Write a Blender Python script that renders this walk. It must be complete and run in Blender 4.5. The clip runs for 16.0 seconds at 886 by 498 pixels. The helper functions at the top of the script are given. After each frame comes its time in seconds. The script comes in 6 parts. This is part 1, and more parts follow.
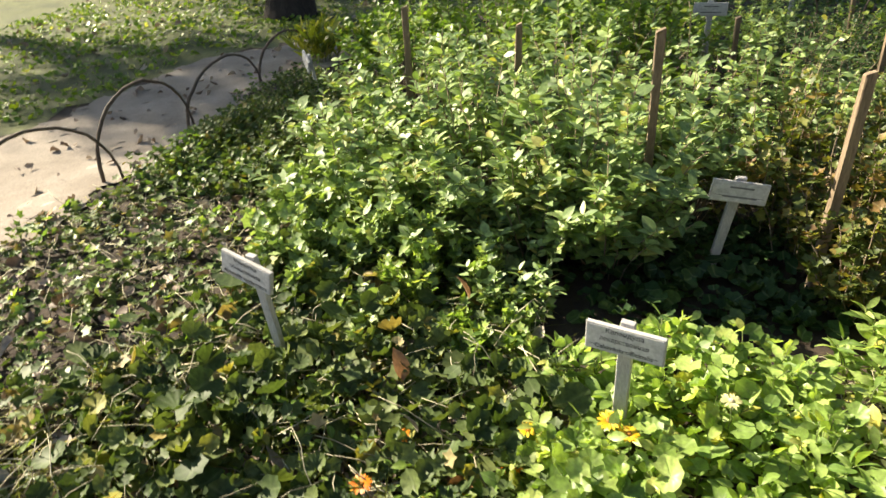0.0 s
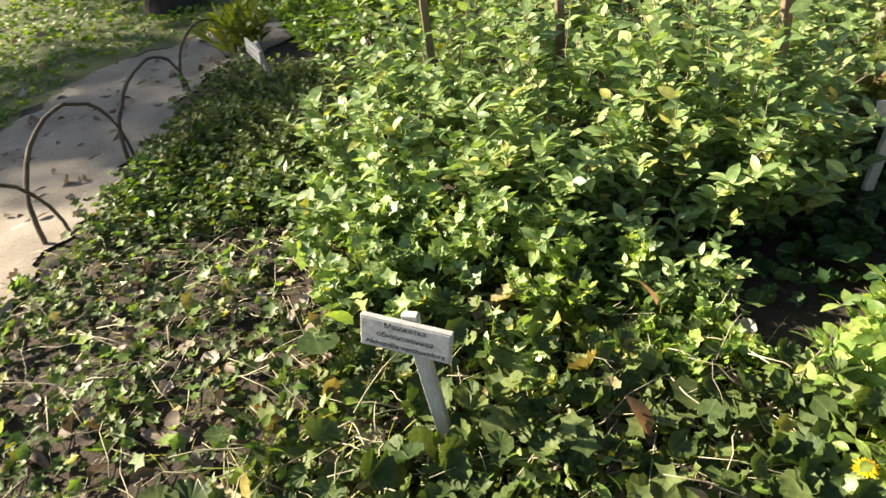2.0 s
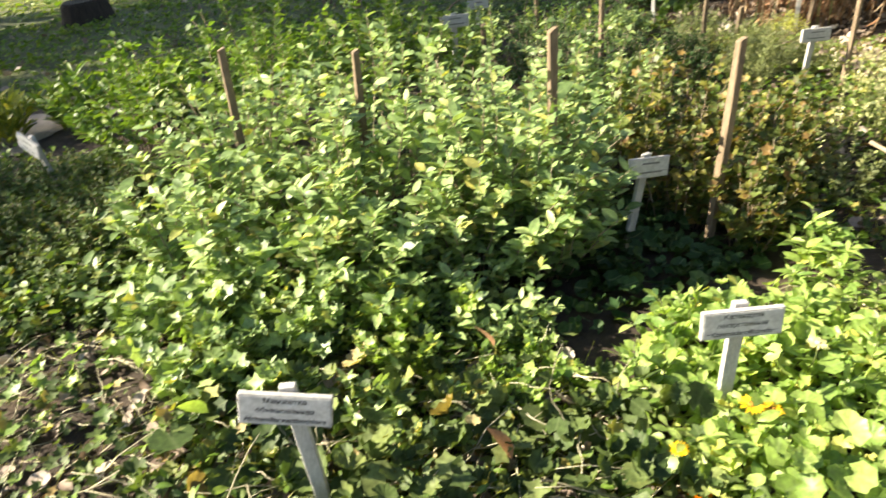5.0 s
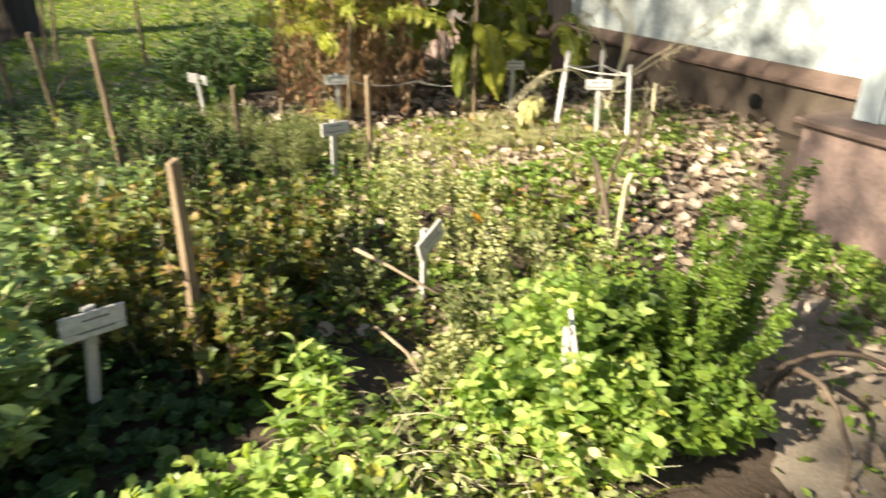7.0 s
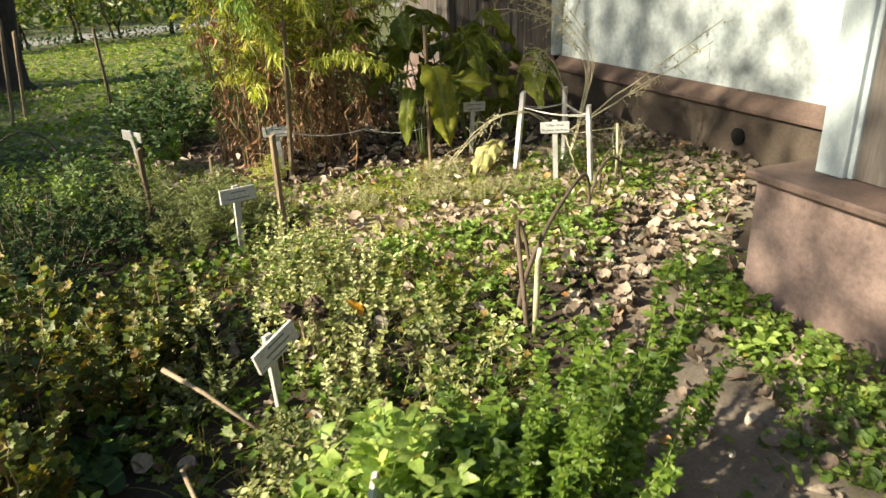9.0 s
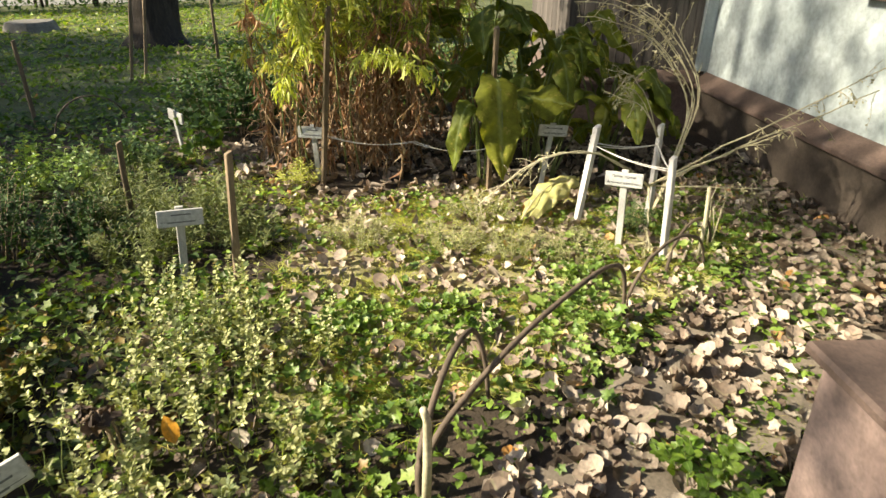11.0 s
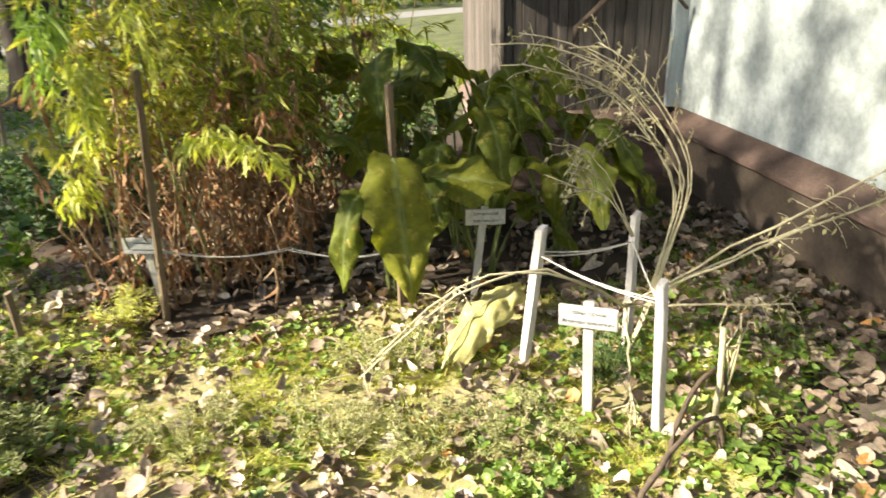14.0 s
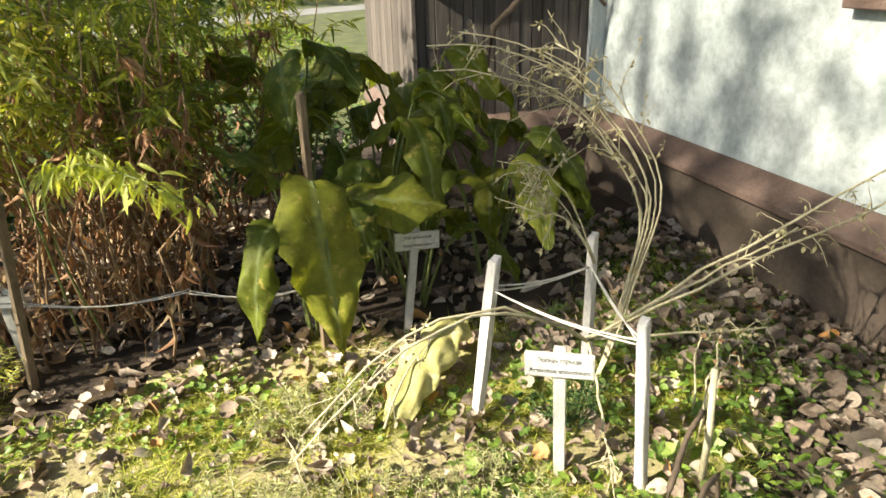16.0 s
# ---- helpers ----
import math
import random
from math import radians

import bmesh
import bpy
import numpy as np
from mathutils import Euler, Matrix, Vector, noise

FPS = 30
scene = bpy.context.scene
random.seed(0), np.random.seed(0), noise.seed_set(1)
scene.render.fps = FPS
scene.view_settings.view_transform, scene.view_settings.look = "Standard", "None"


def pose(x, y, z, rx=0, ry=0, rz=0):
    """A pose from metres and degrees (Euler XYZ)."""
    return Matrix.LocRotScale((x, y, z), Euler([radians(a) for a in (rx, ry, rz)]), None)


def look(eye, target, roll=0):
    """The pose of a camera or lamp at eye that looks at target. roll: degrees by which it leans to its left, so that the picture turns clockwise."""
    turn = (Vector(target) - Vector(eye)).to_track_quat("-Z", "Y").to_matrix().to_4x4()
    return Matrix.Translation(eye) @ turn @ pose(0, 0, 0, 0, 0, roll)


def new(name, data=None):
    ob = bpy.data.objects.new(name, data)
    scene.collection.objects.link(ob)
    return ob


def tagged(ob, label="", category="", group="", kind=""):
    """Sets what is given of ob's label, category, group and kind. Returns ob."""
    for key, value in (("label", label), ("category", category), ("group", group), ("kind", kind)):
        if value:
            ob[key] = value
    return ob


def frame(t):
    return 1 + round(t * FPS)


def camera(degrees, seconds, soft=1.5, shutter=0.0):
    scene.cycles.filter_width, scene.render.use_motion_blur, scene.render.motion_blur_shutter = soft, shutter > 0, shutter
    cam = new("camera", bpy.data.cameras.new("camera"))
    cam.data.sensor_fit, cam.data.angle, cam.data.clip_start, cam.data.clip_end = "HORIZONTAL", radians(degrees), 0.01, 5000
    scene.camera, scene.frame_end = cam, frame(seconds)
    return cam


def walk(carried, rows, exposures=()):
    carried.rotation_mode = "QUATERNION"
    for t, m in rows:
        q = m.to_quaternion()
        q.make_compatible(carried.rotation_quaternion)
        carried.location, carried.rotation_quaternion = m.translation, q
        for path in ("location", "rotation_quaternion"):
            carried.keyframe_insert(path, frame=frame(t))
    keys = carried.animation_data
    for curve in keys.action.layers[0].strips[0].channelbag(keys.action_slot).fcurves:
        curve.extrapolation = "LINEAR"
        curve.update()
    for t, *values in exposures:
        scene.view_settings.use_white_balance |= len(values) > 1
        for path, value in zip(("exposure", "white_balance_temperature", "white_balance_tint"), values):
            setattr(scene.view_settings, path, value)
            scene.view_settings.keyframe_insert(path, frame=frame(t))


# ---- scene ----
cam = camera(66.8, 16.0, soft=1.5, shutter=0.28)
PATH = [
    (0, (0.156, -0.098, 1.638), (-0.028, 1.614, 0.62), -3.9),
    (0.5, (-0.03, -0.018, 1.61), (-0.117, 1.746, 0.672), -7.4),
    (1, (-0.362, 0.14, 1.576), (-0.28, 1.864, 0.564), -8.7),
    (1.5, (-0.509, 0.356, 1.521), (-0.514, 2.03, 0.428), -9.6),
    (2, (-0.685, 0.535, 1.501), (-0.546, 2.19, 0.387), -9.4),
    (2.5, (-0.935, 0.579, 1.499), (-0.525, 2.173, 0.363), -6.6),
    (3, (-1.045, 0.552, 1.519), (-0.574, 2.142, 0.401), -5.1),
    (3.2, (-1.053, 0.534, 1.527), (-0.572, 2.125, 0.414), -5.6),
    (5.3, (-0.802, 0.447, 1.607), (0.141, 1.956, 0.695), -3.7),
    (5.5, (-0.688, 0.438, 1.624), (0.372, 1.913, 0.786), -2.7),
    (6, (-0.372, 0.388, 1.601), (0.748, 1.851, 0.821), -1.4),
    (6.5, (-0.182, 0.354, 1.602), (1.102, 1.683, 0.837), -2.7),
    (7, (0.023, 0.385, 1.575), (1.582, 1.32, 0.743), 0.4),
    (7.5, (0.184, 0.367, 1.541), (1.884, 0.919, 0.644), -0.4),
    (8, (0.421, 0.298, 1.514), (2.18, 0.912, 0.786), 1.6),
    (8.2, (0.483, 0.258, 1.523), (2.205, 0.978, 0.805), 0.5),
    (10.3, (2.0, -0.095, 1.749), (3.276, 1.227, 0.96), -2.3),
    (10.5, (2.14, -0.104, 1.735), (3.371, 1.264, 0.95), -2.1),
    (11, (2.459, 0.034, 1.697), (3.641, 1.425, 0.879), 1.2),
    (11.5, (2.696, 0.228, 1.695), (3.667, 1.759, 0.851), -1.5),
    (12, (2.972, 0.356, 1.764), (3.576, 2.071, 0.932), -2.5),
    (12.5, (3.122, 0.423, 1.764), (3.672, 2.17, 0.96), -2.0),
    (13, (3.28, 0.689, 1.742), (4.249, 2.302, 1.064), -1.8),
    (13.5, (3.527, 0.876, 1.741), (4.706, 2.359, 1.101), -1.5),
    (14, (3.828, 0.98, 1.692), (5.086, 2.334, 0.928), -2.2),
    (14.5, (3.968, 1.207, 1.66), (5.47, 2.282, 0.892), -0.5),
    (15, (4.075, 1.378, 1.639), (5.626, 2.304, 0.781), -2.0),
    (15.5, (4.097, 1.403, 1.645), (5.574, 2.441, 0.783), -1.9),
    (16, (4.065, 1.409, 1.661), (5.519, 2.542, 0.884), -1.6),
]
walk(cam, [(t, look(eye, target, roll)) for t, eye, target, roll in PATH],
     exposures=[(0.0, 1.62, 7050, 9), (3.0, 1.66, 6950, 9), (5.5, 2.02, 7000, 9), (6.7, 1.86, 7150, 9), (7.5, 1.52, 7200, 8), (8.0, 1.37, 7200, 6), (10.5, 1.36, 7050, 6), (12.0, 1.94, 7100, 9), (13.5, 2.00, 7000, 9), (15.0, 1.84, 6900, 7), (16.0, 1.77, 6850, 7)])

# ---- world and sun ----
SUN_DIR = Vector((-0.75, 0.40, 0.53)).normalized()
world = bpy.data.worlds.new("world")
scene.world = world
world.use_nodes = True
wn = world.node_tree.nodes
sky = wn.new("ShaderNodeTexSky")
sky.sky_type = "NISHITA"
sky.sun_disc = False
sky.sun_elevation = math.asin(SUN_DIR.z)
sky.sun_rotation = math.atan2(SUN_DIR.x, SUN_DIR.y)
wn["Background"].inputs["Strength"].default_value = 0.064
world.node_tree.links.new(sky.outputs["Color"], wn["Background"].inputs["Color"])
sun_data = bpy.data.lights.new("sun", "SUN")
sun_data.energy, sun_data.angle, sun_data.color = 5.0, radians(0.9), (1.0, 0.91, 0.74)
sun = new("sun", sun_data)
sun.matrix_world = look(SUN_DIR * 60, (0, 0, 0))


# ---- materials ----
def nodes_of(name):
    m = bpy.data.materials.new(name)
    m.use_nodes = True
    t = m.node_tree
    return m, t.nodes, t.links, t.nodes["Principled BSDF"]


def ramp(nodes, stops):
    r = nodes.new("ShaderNodeValToRGB")
    e = r.color_ramp.elements
    while len(e) < len(stops):
        e.new(0.5)
    for k, (p, c) in enumerate(stops):
        e[k].position, e[k].color = p, (*c, 1)
    return r


def noise_node(nodes, links, scale, detail=4.0, rough=0.6, stretch=None):
    co = nodes.new("ShaderNodeTexCoord")
    n = nodes.new("ShaderNodeTexNoise")
    n.inputs["Scale"].default_value, n.inputs["Detail"].default_value, n.inputs["Roughness"].default_value = scale, detail, rough
    if stretch:
        mp = nodes.new("ShaderNodeMapping")
        mp.inputs["Scale"].default_value = stretch
        links.new(co.outputs["Object"], mp.inputs["Vector"])
        links.new(mp.outputs["Vector"], n.inputs["Vector"])
    else:
        links.new(co.outputs["Object"], n.inputs["Vector"])
    return n


def bump_on(nodes, links, bsdf, source, strength, distance=0.01):
    b = nodes.new("ShaderNodeBump")
    b.inputs["Strength"].default_value, b.inputs["Distance"].default_value = strength, distance
    links.new(source, b.inputs["Height"])
    links.new(b.outputs["Normal"], bsdf.inputs["Normal"])


def mixed(nodes, links, a, b, fac, mode="MIX"):
    m = nodes.new("ShaderNodeMix")
    m.data_type, m.blend_type = "RGBA", mode
    for sock, v in ((m.inputs[6], a), (m.inputs[7], b), (m.inputs[0], fac)):
        if isinstance(v, (int, float)):
            sock.default_value = v
        elif isinstance(v, tuple):
            sock.default_value = (*v, 1)
        else:
            links.new(v, sock)
    return m.outputs[2]


def leaf_mat(name, stops, through_light=0.35, rough=0.42, vein=0.25, spots=0.0, spot_color=(0.12, 0.06, 0.02), single=False, fresh=True, gloss=0.5, mottle=55):
    """Foliage: each leaf its own tint, paler midrib, blotches, light shining through."""
    m, n, l, bsdf = nodes_of(name)
    if single:
        src = n.new("ShaderNodeObjectInfo").outputs["Random"]
    else:
        src = n.new("ShaderNodeNewGeometry").outputs["Random Per Island"]
    r = ramp(n, [(p, (c[0] * 1.22, c[1] * 1.19, c[2] * 0.80) if fresh else c) for p, c in stops])
    l.new(src, r.inputs["Fac"])
    fine = noise_node(n, l, mottle, 3)
    r2 = ramp(n, [(0.3, (0.6, 0.6, 0.6)), (0.75, (1.25, 1.25, 1.2))])
    l.new(fine.outputs["Fac"], r2.inputs["Fac"])
    col = mixed(n, l, r.outputs["Color"], r2.outputs["Color"], 1.0, "MULTIPLY")
    uv = n.new("ShaderNodeUVMap")
    sep = n.new("ShaderNodeSeparateXYZ")
    l.new(uv.outputs["UV"], sep.inputs["Vector"])
    if vein:
        a = n.new("ShaderNodeMath")
        a.operation = "SUBTRACT"
        l.new(sep.outputs["X"], a.inputs[0])
        a.inputs[1].default_value = 0.5
        b = n.new("ShaderNodeMath")
        b.operation = "ABSOLUTE"
        l.new(a.outputs[0], b.inputs[0])
        v = ramp(n, [(0.0, (vein, vein, vein)), (0.07, (0, 0, 0))])
        l.new(b.outputs[0], v.inputs["Fac"])
        col = mixed(n, l, col, (0.42, 0.50, 0.25), v.outputs["Color"])
    if spots:
        sp = noise_node(n, l, 14, 5, 0.7)
        rs = ramp(n, [(0.60 - spots * 0.2, (0, 0, 0)), (0.68 - spots * 0.2, (0.9, 0.9, 0.9))])
        l.new(sp.outputs["Fac"], rs.inputs["Fac"])
        col = mixed(n, l, col, spot_color, rs.outputs["Color"])
    l.new(col, bsdf.inputs["Base Color"])
    bsdf.inputs["Roughness"].default_value = rough
    bsdf.inputs["Specular IOR Level"].default_value = gloss
    tr = n.new("ShaderNodeBsdfTranslucent")
    warm = mixed(n, l, col, (1.25, 1.3, 0.55) if fresh else (1.1, 1.0, 0.8), 1.0, "MULTIPLY")
    l.new(warm, tr.inputs["Color"])
    ms = n.new("ShaderNodeMixShader")
    ms.inputs[0].default_value = through_light
    l.new(bsdf.outputs[0], ms.inputs[1])
    l.new(tr.outputs[0], ms.inputs[2])
    l.new(ms.outputs[0], n["Material Output"].inputs["Surface"])
    return m


def rough_mat(name, dark, light, scale=8, fine=60, rough=0.85, bump=0.4, stretch=None, distance=0.01, islands=0.0, objects=0.0):
    """Earth, bark, plaster, wood: broad blotches with fine grain over them."""
    m, n, l, bsdf = nodes_of(name)
    a = noise_node(n, l, scale, 5, 0.65, stretch)
    r = ramp(n, [(0.28, dark), (0.72, light)])
    l.new(a.outputs["Fac"], r.inputs["Fac"])
    b = noise_node(n, l, fine, 4, 0.7, stretch)
    r2 = ramp(n, [(0.25, (0.62, 0.62, 0.62)), (0.75, (1.2, 1.2, 1.2))])
    l.new(b.outputs["Fac"], r2.inputs["Fac"])
    col = mixed(n, l, r.outputs["Color"], r2.outputs["Color"], 1.0, "MULTIPLY")
    if islands or objects:
        g = n.new("ShaderNodeNewGeometry").outputs["Random Per Island"] if islands else n.new("ShaderNodeObjectInfo").outputs["Random"]
        k = islands or objects
        r3 = ramp(n, [(0, (1 - k,) * 3), (1, (1 + k,) * 3)])
        l.new(g, r3.inputs["Fac"])
        col = mixed(n, l, col, r3.outputs["Color"], 1.0, "MULTIPLY")
    l.new(col, bsdf.inputs["Base Color"])
    bsdf.inputs["Roughness"].default_value = rough
    h = mixed(n, l, a.outputs["Color"], b.outputs["Color"], 0.5)
    bump_on(n, l, bsdf, h, bump, distance)
    return m


SOIL = rough_mat("dark_soil", (0.020, 0.014, 0.010), (0.075, 0.052, 0.036), 3.0, 40, 0.95, 0.9, distance=0.03)
SAND = rough_mat("trodden_sand", (0.20, 0.165, 0.13), (0.36, 0.31, 0.26), 2.5, 70, 0.95, 0.5, distance=0.015)
PATH_EARTH = rough_mat("leafy_sandy_earth", (0.13, 0.105, 0.08), (0.28, 0.235, 0.19), 2.5, 70, 0.95, 0.5, distance=0.015)
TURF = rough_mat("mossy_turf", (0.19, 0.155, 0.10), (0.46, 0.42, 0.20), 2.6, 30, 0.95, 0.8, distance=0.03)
# Darker than the clearing turf; part of the lawn's shade is in this colour.
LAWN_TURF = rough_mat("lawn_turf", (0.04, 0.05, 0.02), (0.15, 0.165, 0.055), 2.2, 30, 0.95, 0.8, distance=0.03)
FAR_PATH = rough_mat("grey_path", (0.19, 0.185, 0.18), (0.28, 0.275, 0.265), 1.5, 40, 0.9, 0.3)
PLASTER = rough_mat("pale_blue_plaster", (0.38, 0.44, 0.47), (0.47, 0.52, 0.54), 1.2, 18, 0.9, 0.10, distance=0.003)
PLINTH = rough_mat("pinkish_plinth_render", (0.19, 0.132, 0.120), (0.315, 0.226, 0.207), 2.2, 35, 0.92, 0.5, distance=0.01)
# Browner than the porch plinth, and darkened to hold the wall foot's shade.
SHADED_PLINTH = rough_mat("shaded_grey_brown_plinth_render", (0.058, 0.044, 0.035), (0.120, 0.092, 0.073), 2.4, 35, 0.92, 0.5, distance=0.01)
LEDGE = rough_mat("worn_brown_ledge_board", (0.085, 0.056, 0.047), (0.185, 0.126, 0.108), 4, 60, 0.7, 0.4, distance=0.004)
BLUE_TRIM = rough_mat("pale_blue_painted_wood", (0.36, 0.42, 0.455), (0.46, 0.52, 0.55), 6, 50, 0.6, 0.35, (6, 6, 0.7), 0.004)
GREY_BOARD = rough_mat("weathered_grey_boards", (0.055, 0.046, 0.042), (0.155, 0.132, 0.122), 3, 25, 0.8, 0.6, (8, 8, 0.5), 0.006, objects=0.3)
BROWN_FRAME = rough_mat("red_brown_painted_frame", (0.16, 0.075, 0.06), (0.24, 0.12, 0.10), 5, 40, 0.55, 0.25)
STAKE_WOOD = rough_mat("weathered_stake_wood", (0.12, 0.085, 0.055), (0.29, 0.215, 0.14), 5, 40, 0.85, 0.6, (5, 5, 0.6), 0.004, objects=0.25)
SIGN_WOOD = rough_mat("whitewashed_sign_wood", (0.40, 0.385, 0.37), (0.60, 0.585, 0.57), 6, 60, 0.75, 0.35, (4, 4, 0.8), 0.003)
SIGN_FACE = rough_mat("laminated_label_paper", (0.46, 0.47, 0.47), (0.58, 0.58, 0.58), 7, 50, 0.45, 0.1, distance=0.002)
WHITE_POST = rough_mat("whitewashed_post", (0.45, 0.43, 0.43), (0.66, 0.64, 0.64), 7, 50, 0.8, 0.5, (6, 6, 0.8), 0.004)
INK = rough_mat("faded_black_print", (0.03, 0.03, 0.035), (0.07, 0.07, 0.08), 20, 80, 0.6, 0.05)
FADED_INK = rough_mat("sun_faded_print", (0.10, 0.10, 0.105), (0.22, 0.22, 0.23), 60, 200, 0.6, 0.05)
STRING = rough_mat("pale_string", (0.55, 0.52, 0.50), (0.78, 0.75, 0.72), 40, 200, 0.9, 0.3)
BARK = rough_mat("dark_bark", (0.016, 0.012, 0.010), (0.060, 0.043, 0.033), 4, 25, 0.95, 1.0, (5, 5, 0.8), 0.05)
TWIG = rough_mat("dry_twig", (0.17, 0.12, 0.08), (0.40, 0.31, 0.22), 12, 60, 0.85, 0.3, islands=0.3)
HOOP_WOOD = rough_mat("bent_brown_withy", (0.065, 0.047, 0.034), (0.165, 0.12, 0.088), 12, 60, 0.8, 0.4)
GREEN_STEM = rough_mat("green_stem", (0.09, 0.12, 0.03), (0.20, 0.24, 0.08), 12, 60, 0.6, 0.2, islands=0.3)
DRY_STALK = rough_mat("dry_brown_stalk", (0.17, 0.10, 0.055), (0.42, 0.29, 0.17), 10, 60, 0.85, 0.3, islands=0.45)
PALE_STALK = rough_mat("pale_straw_stalk", (0.35, 0.31, 0.20), (0.60, 0.55, 0.39), 12, 60, 0.8, 0.3, islands=0.25)
# Shade inside the vent hole, as a plain black colour.
HOLLOW_SHADE = rough_mat("hollow_shade_black", (0.004, 0.004, 0.004), (0.012, 0.011, 0.010), 9, 50, 0.95, 0.3)
STONE = rough_mat("grey_stone", (0.12, 0.11, 0.10), (0.24, 0.22, 0.20), 9, 50, 0.9, 0.6)

BUSH_LEAF = leaf_mat("bush_leaf", [(0.0, (0.10, 0.165, 0.085)), (0.45, (0.21, 0.315, 0.165)), (0.9, (0.36, 0.475, 0.285)), (1.0, (0.38, 0.36, 0.14))], 0.30, 0.48, gloss=0.6)
# Deep green of the mounds; elsewhere this dark colour also stands for shade.
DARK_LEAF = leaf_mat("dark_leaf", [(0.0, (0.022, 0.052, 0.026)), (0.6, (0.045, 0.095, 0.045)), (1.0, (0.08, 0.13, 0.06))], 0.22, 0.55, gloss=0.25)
LIME_LEAF = leaf_mat("lime_leaf", [(0.0, (0.125, 0.22, 0.07)), (0.5, (0.275, 0.395, 0.15)), (0.88, (0.42, 0.54, 0.25)), (1.0, (0.50, 0.47, 0.17))], 0.42, 0.42)
CLOVER_LEAF = leaf_mat("clover_leaf", [(0.0, (0.10, 0.18, 0.06)), (0.6, (0.18, 0.28, 0.10)), (1.0, (0.30, 0.39, 0.16))], 0.38, 0.45, 0.1)
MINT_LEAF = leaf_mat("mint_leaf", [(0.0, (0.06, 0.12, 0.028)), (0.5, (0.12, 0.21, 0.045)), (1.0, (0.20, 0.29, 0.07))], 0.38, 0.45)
MANTLE_LEAF = leaf_mat("mantle_leaf", [(0.0, (0.040, 0.070, 0.032)), (0.60, (0.085, 0.125, 0.060)), (0.91, (0.15, 0.19, 0.095)), (0.95, (0.32, 0.31, 0.10)), (0.975, (0.28, 0.20, 0.13)), (1.0, (0.44, 0.38, 0.29))], 0.26, 0.55, 0.12, gloss=0.25)
SAGE_LEAF = leaf_mat("sage_green_leaf", [(0.0, (0.08, 0.11, 0.06)), (0.6, (0.16, 0.19, 0.11)), (1.0, (0.28, 0.30, 0.19))], 0.25, 0.6, 0.0)
GREY_LEAF = leaf_mat("grey_green_leaf", [(0.0, (0.15, 0.18, 0.11)), (0.6, (0.28, 0.30, 0.19)), (1.0, (0.44, 0.44, 0.32))], 0.25, 0.6, 0.0)
THYME_LEAF = leaf_mat("small_herb_leaf", [(0.0, (0.045, 0.080, 0.034)), (0.6, (0.090, 0.140, 0.058)), (0.9, (0.16, 0.21, 0.08)), (1.0, (0.20, 0.16, 0.07))], 0.25, 0.55, 0.0, gloss=0.3)
CURRANT_LEAF = leaf_mat("autumn_lobed_leaf", [(0.0, (0.055, 0.085, 0.03)), (0.62, (0.115, 0.155, 0.05)), (0.82, (0.25, 0.25, 0.08)), (0.93, (0.24, 0.16, 0.07)), (1.0, (0.14, 0.075, 0.045))], 0.32, 0.5, 0.1, 0.2)
BIG_LEAF = leaf_mat("large_drooping_leaf", [(0.0, (0.072, 0.100, 0.018)), (0.45, (0.105, 0.135, 0.024)), (1.0, (0.17, 0.185, 0.032))], 0.32, 0.6, 0.3, 0.14, (0.36, 0.31, 0.08), single=True, mottle=16, gloss=0.3)
WILLOWY_LEAF = leaf_mat("narrow_leaf", [(0.0, (0.17, 0.205, 0.05)), (0.5, (0.33, 0.35, 0.10)), (0.8, (0.50, 0.49, 0.17)), (1.0, (0.60, 0.52, 0.23))], 0.52, 0.45, 0.2)
WILLOWY_DEEP = leaf_mat("deeper_green_narrow_leaf", [(0.0, (0.12, 0.17, 0.04)), (0.5, (0.245, 0.29, 0.075)), (0.85, (0.40, 0.42, 0.13)), (1.0, (0.54, 0.49, 0.20))], 0.52, 0.45, 0.2)
GOLD_LEAF = leaf_mat("yellowed_narrow_leaf", [(0.0, (0.36, 0.42, 0.11)), (0.6, (0.50, 0.53, 0.19)), (1.0, (0.62, 0.60, 0.33))], 0.40, 0.5, 0.2)
DRY_LEAF = leaf_mat("dry_hanging_leaf", [(0.0, (0.20, 0.095, 0.052)), (0.5, (0.40, 0.21, 0.11)), (0.85, (0.44, 0.28, 0.15)), (1.0, (0.56, 0.42, 0.27))], 0.25, 0.75, 0.0, fresh=False)
LITTER = leaf_mat("fallen_leaf_brown", [(0.0, (0.13, 0.09, 0.066)), (0.35, (0.27, 0.20, 0.16)), (0.75, (0.43, 0.35, 0.29)), (0.95, (0.57, 0.49, 0.42)), (1.0, (0.50, 0.24, 0.06))], 0.12, 0.7, 0.15, fresh=False)
LITTER_ONE = leaf_mat("fallen_leaf_single", [(0.0, (0.14, 0.10, 0.075)), (0.35, (0.29, 0.22, 0.175)), (0.75, (0.45, 0.37, 0.31)), (0.95, (0.58, 0.51, 0.44)), (1.0, (0.52, 0.25, 0.06))], 0.12, 0.7, 0.15, 0.1, single=True, fresh=False)
YELLOW_CURL = leaf_mat("yellowed_curled_leaf", [(0.0, (0.50, 0.48, 0.17)), (1.0, (0.56, 0.53, 0.22))], 0.25, 0.6, 0.25, 0.15, (0.62, 0.55, 0.36), single=True, fresh=False, mottle=18)
GRASS = leaf_mat("grass_blade", [(0.0, (0.10, 0.14, 0.025)), (0.5, (0.22, 0.26, 0.05)), (0.85, (0.36, 0.36, 0.09)), (1.0, (0.50, 0.43, 0.20))], 0.40, 0.5, 0.0)
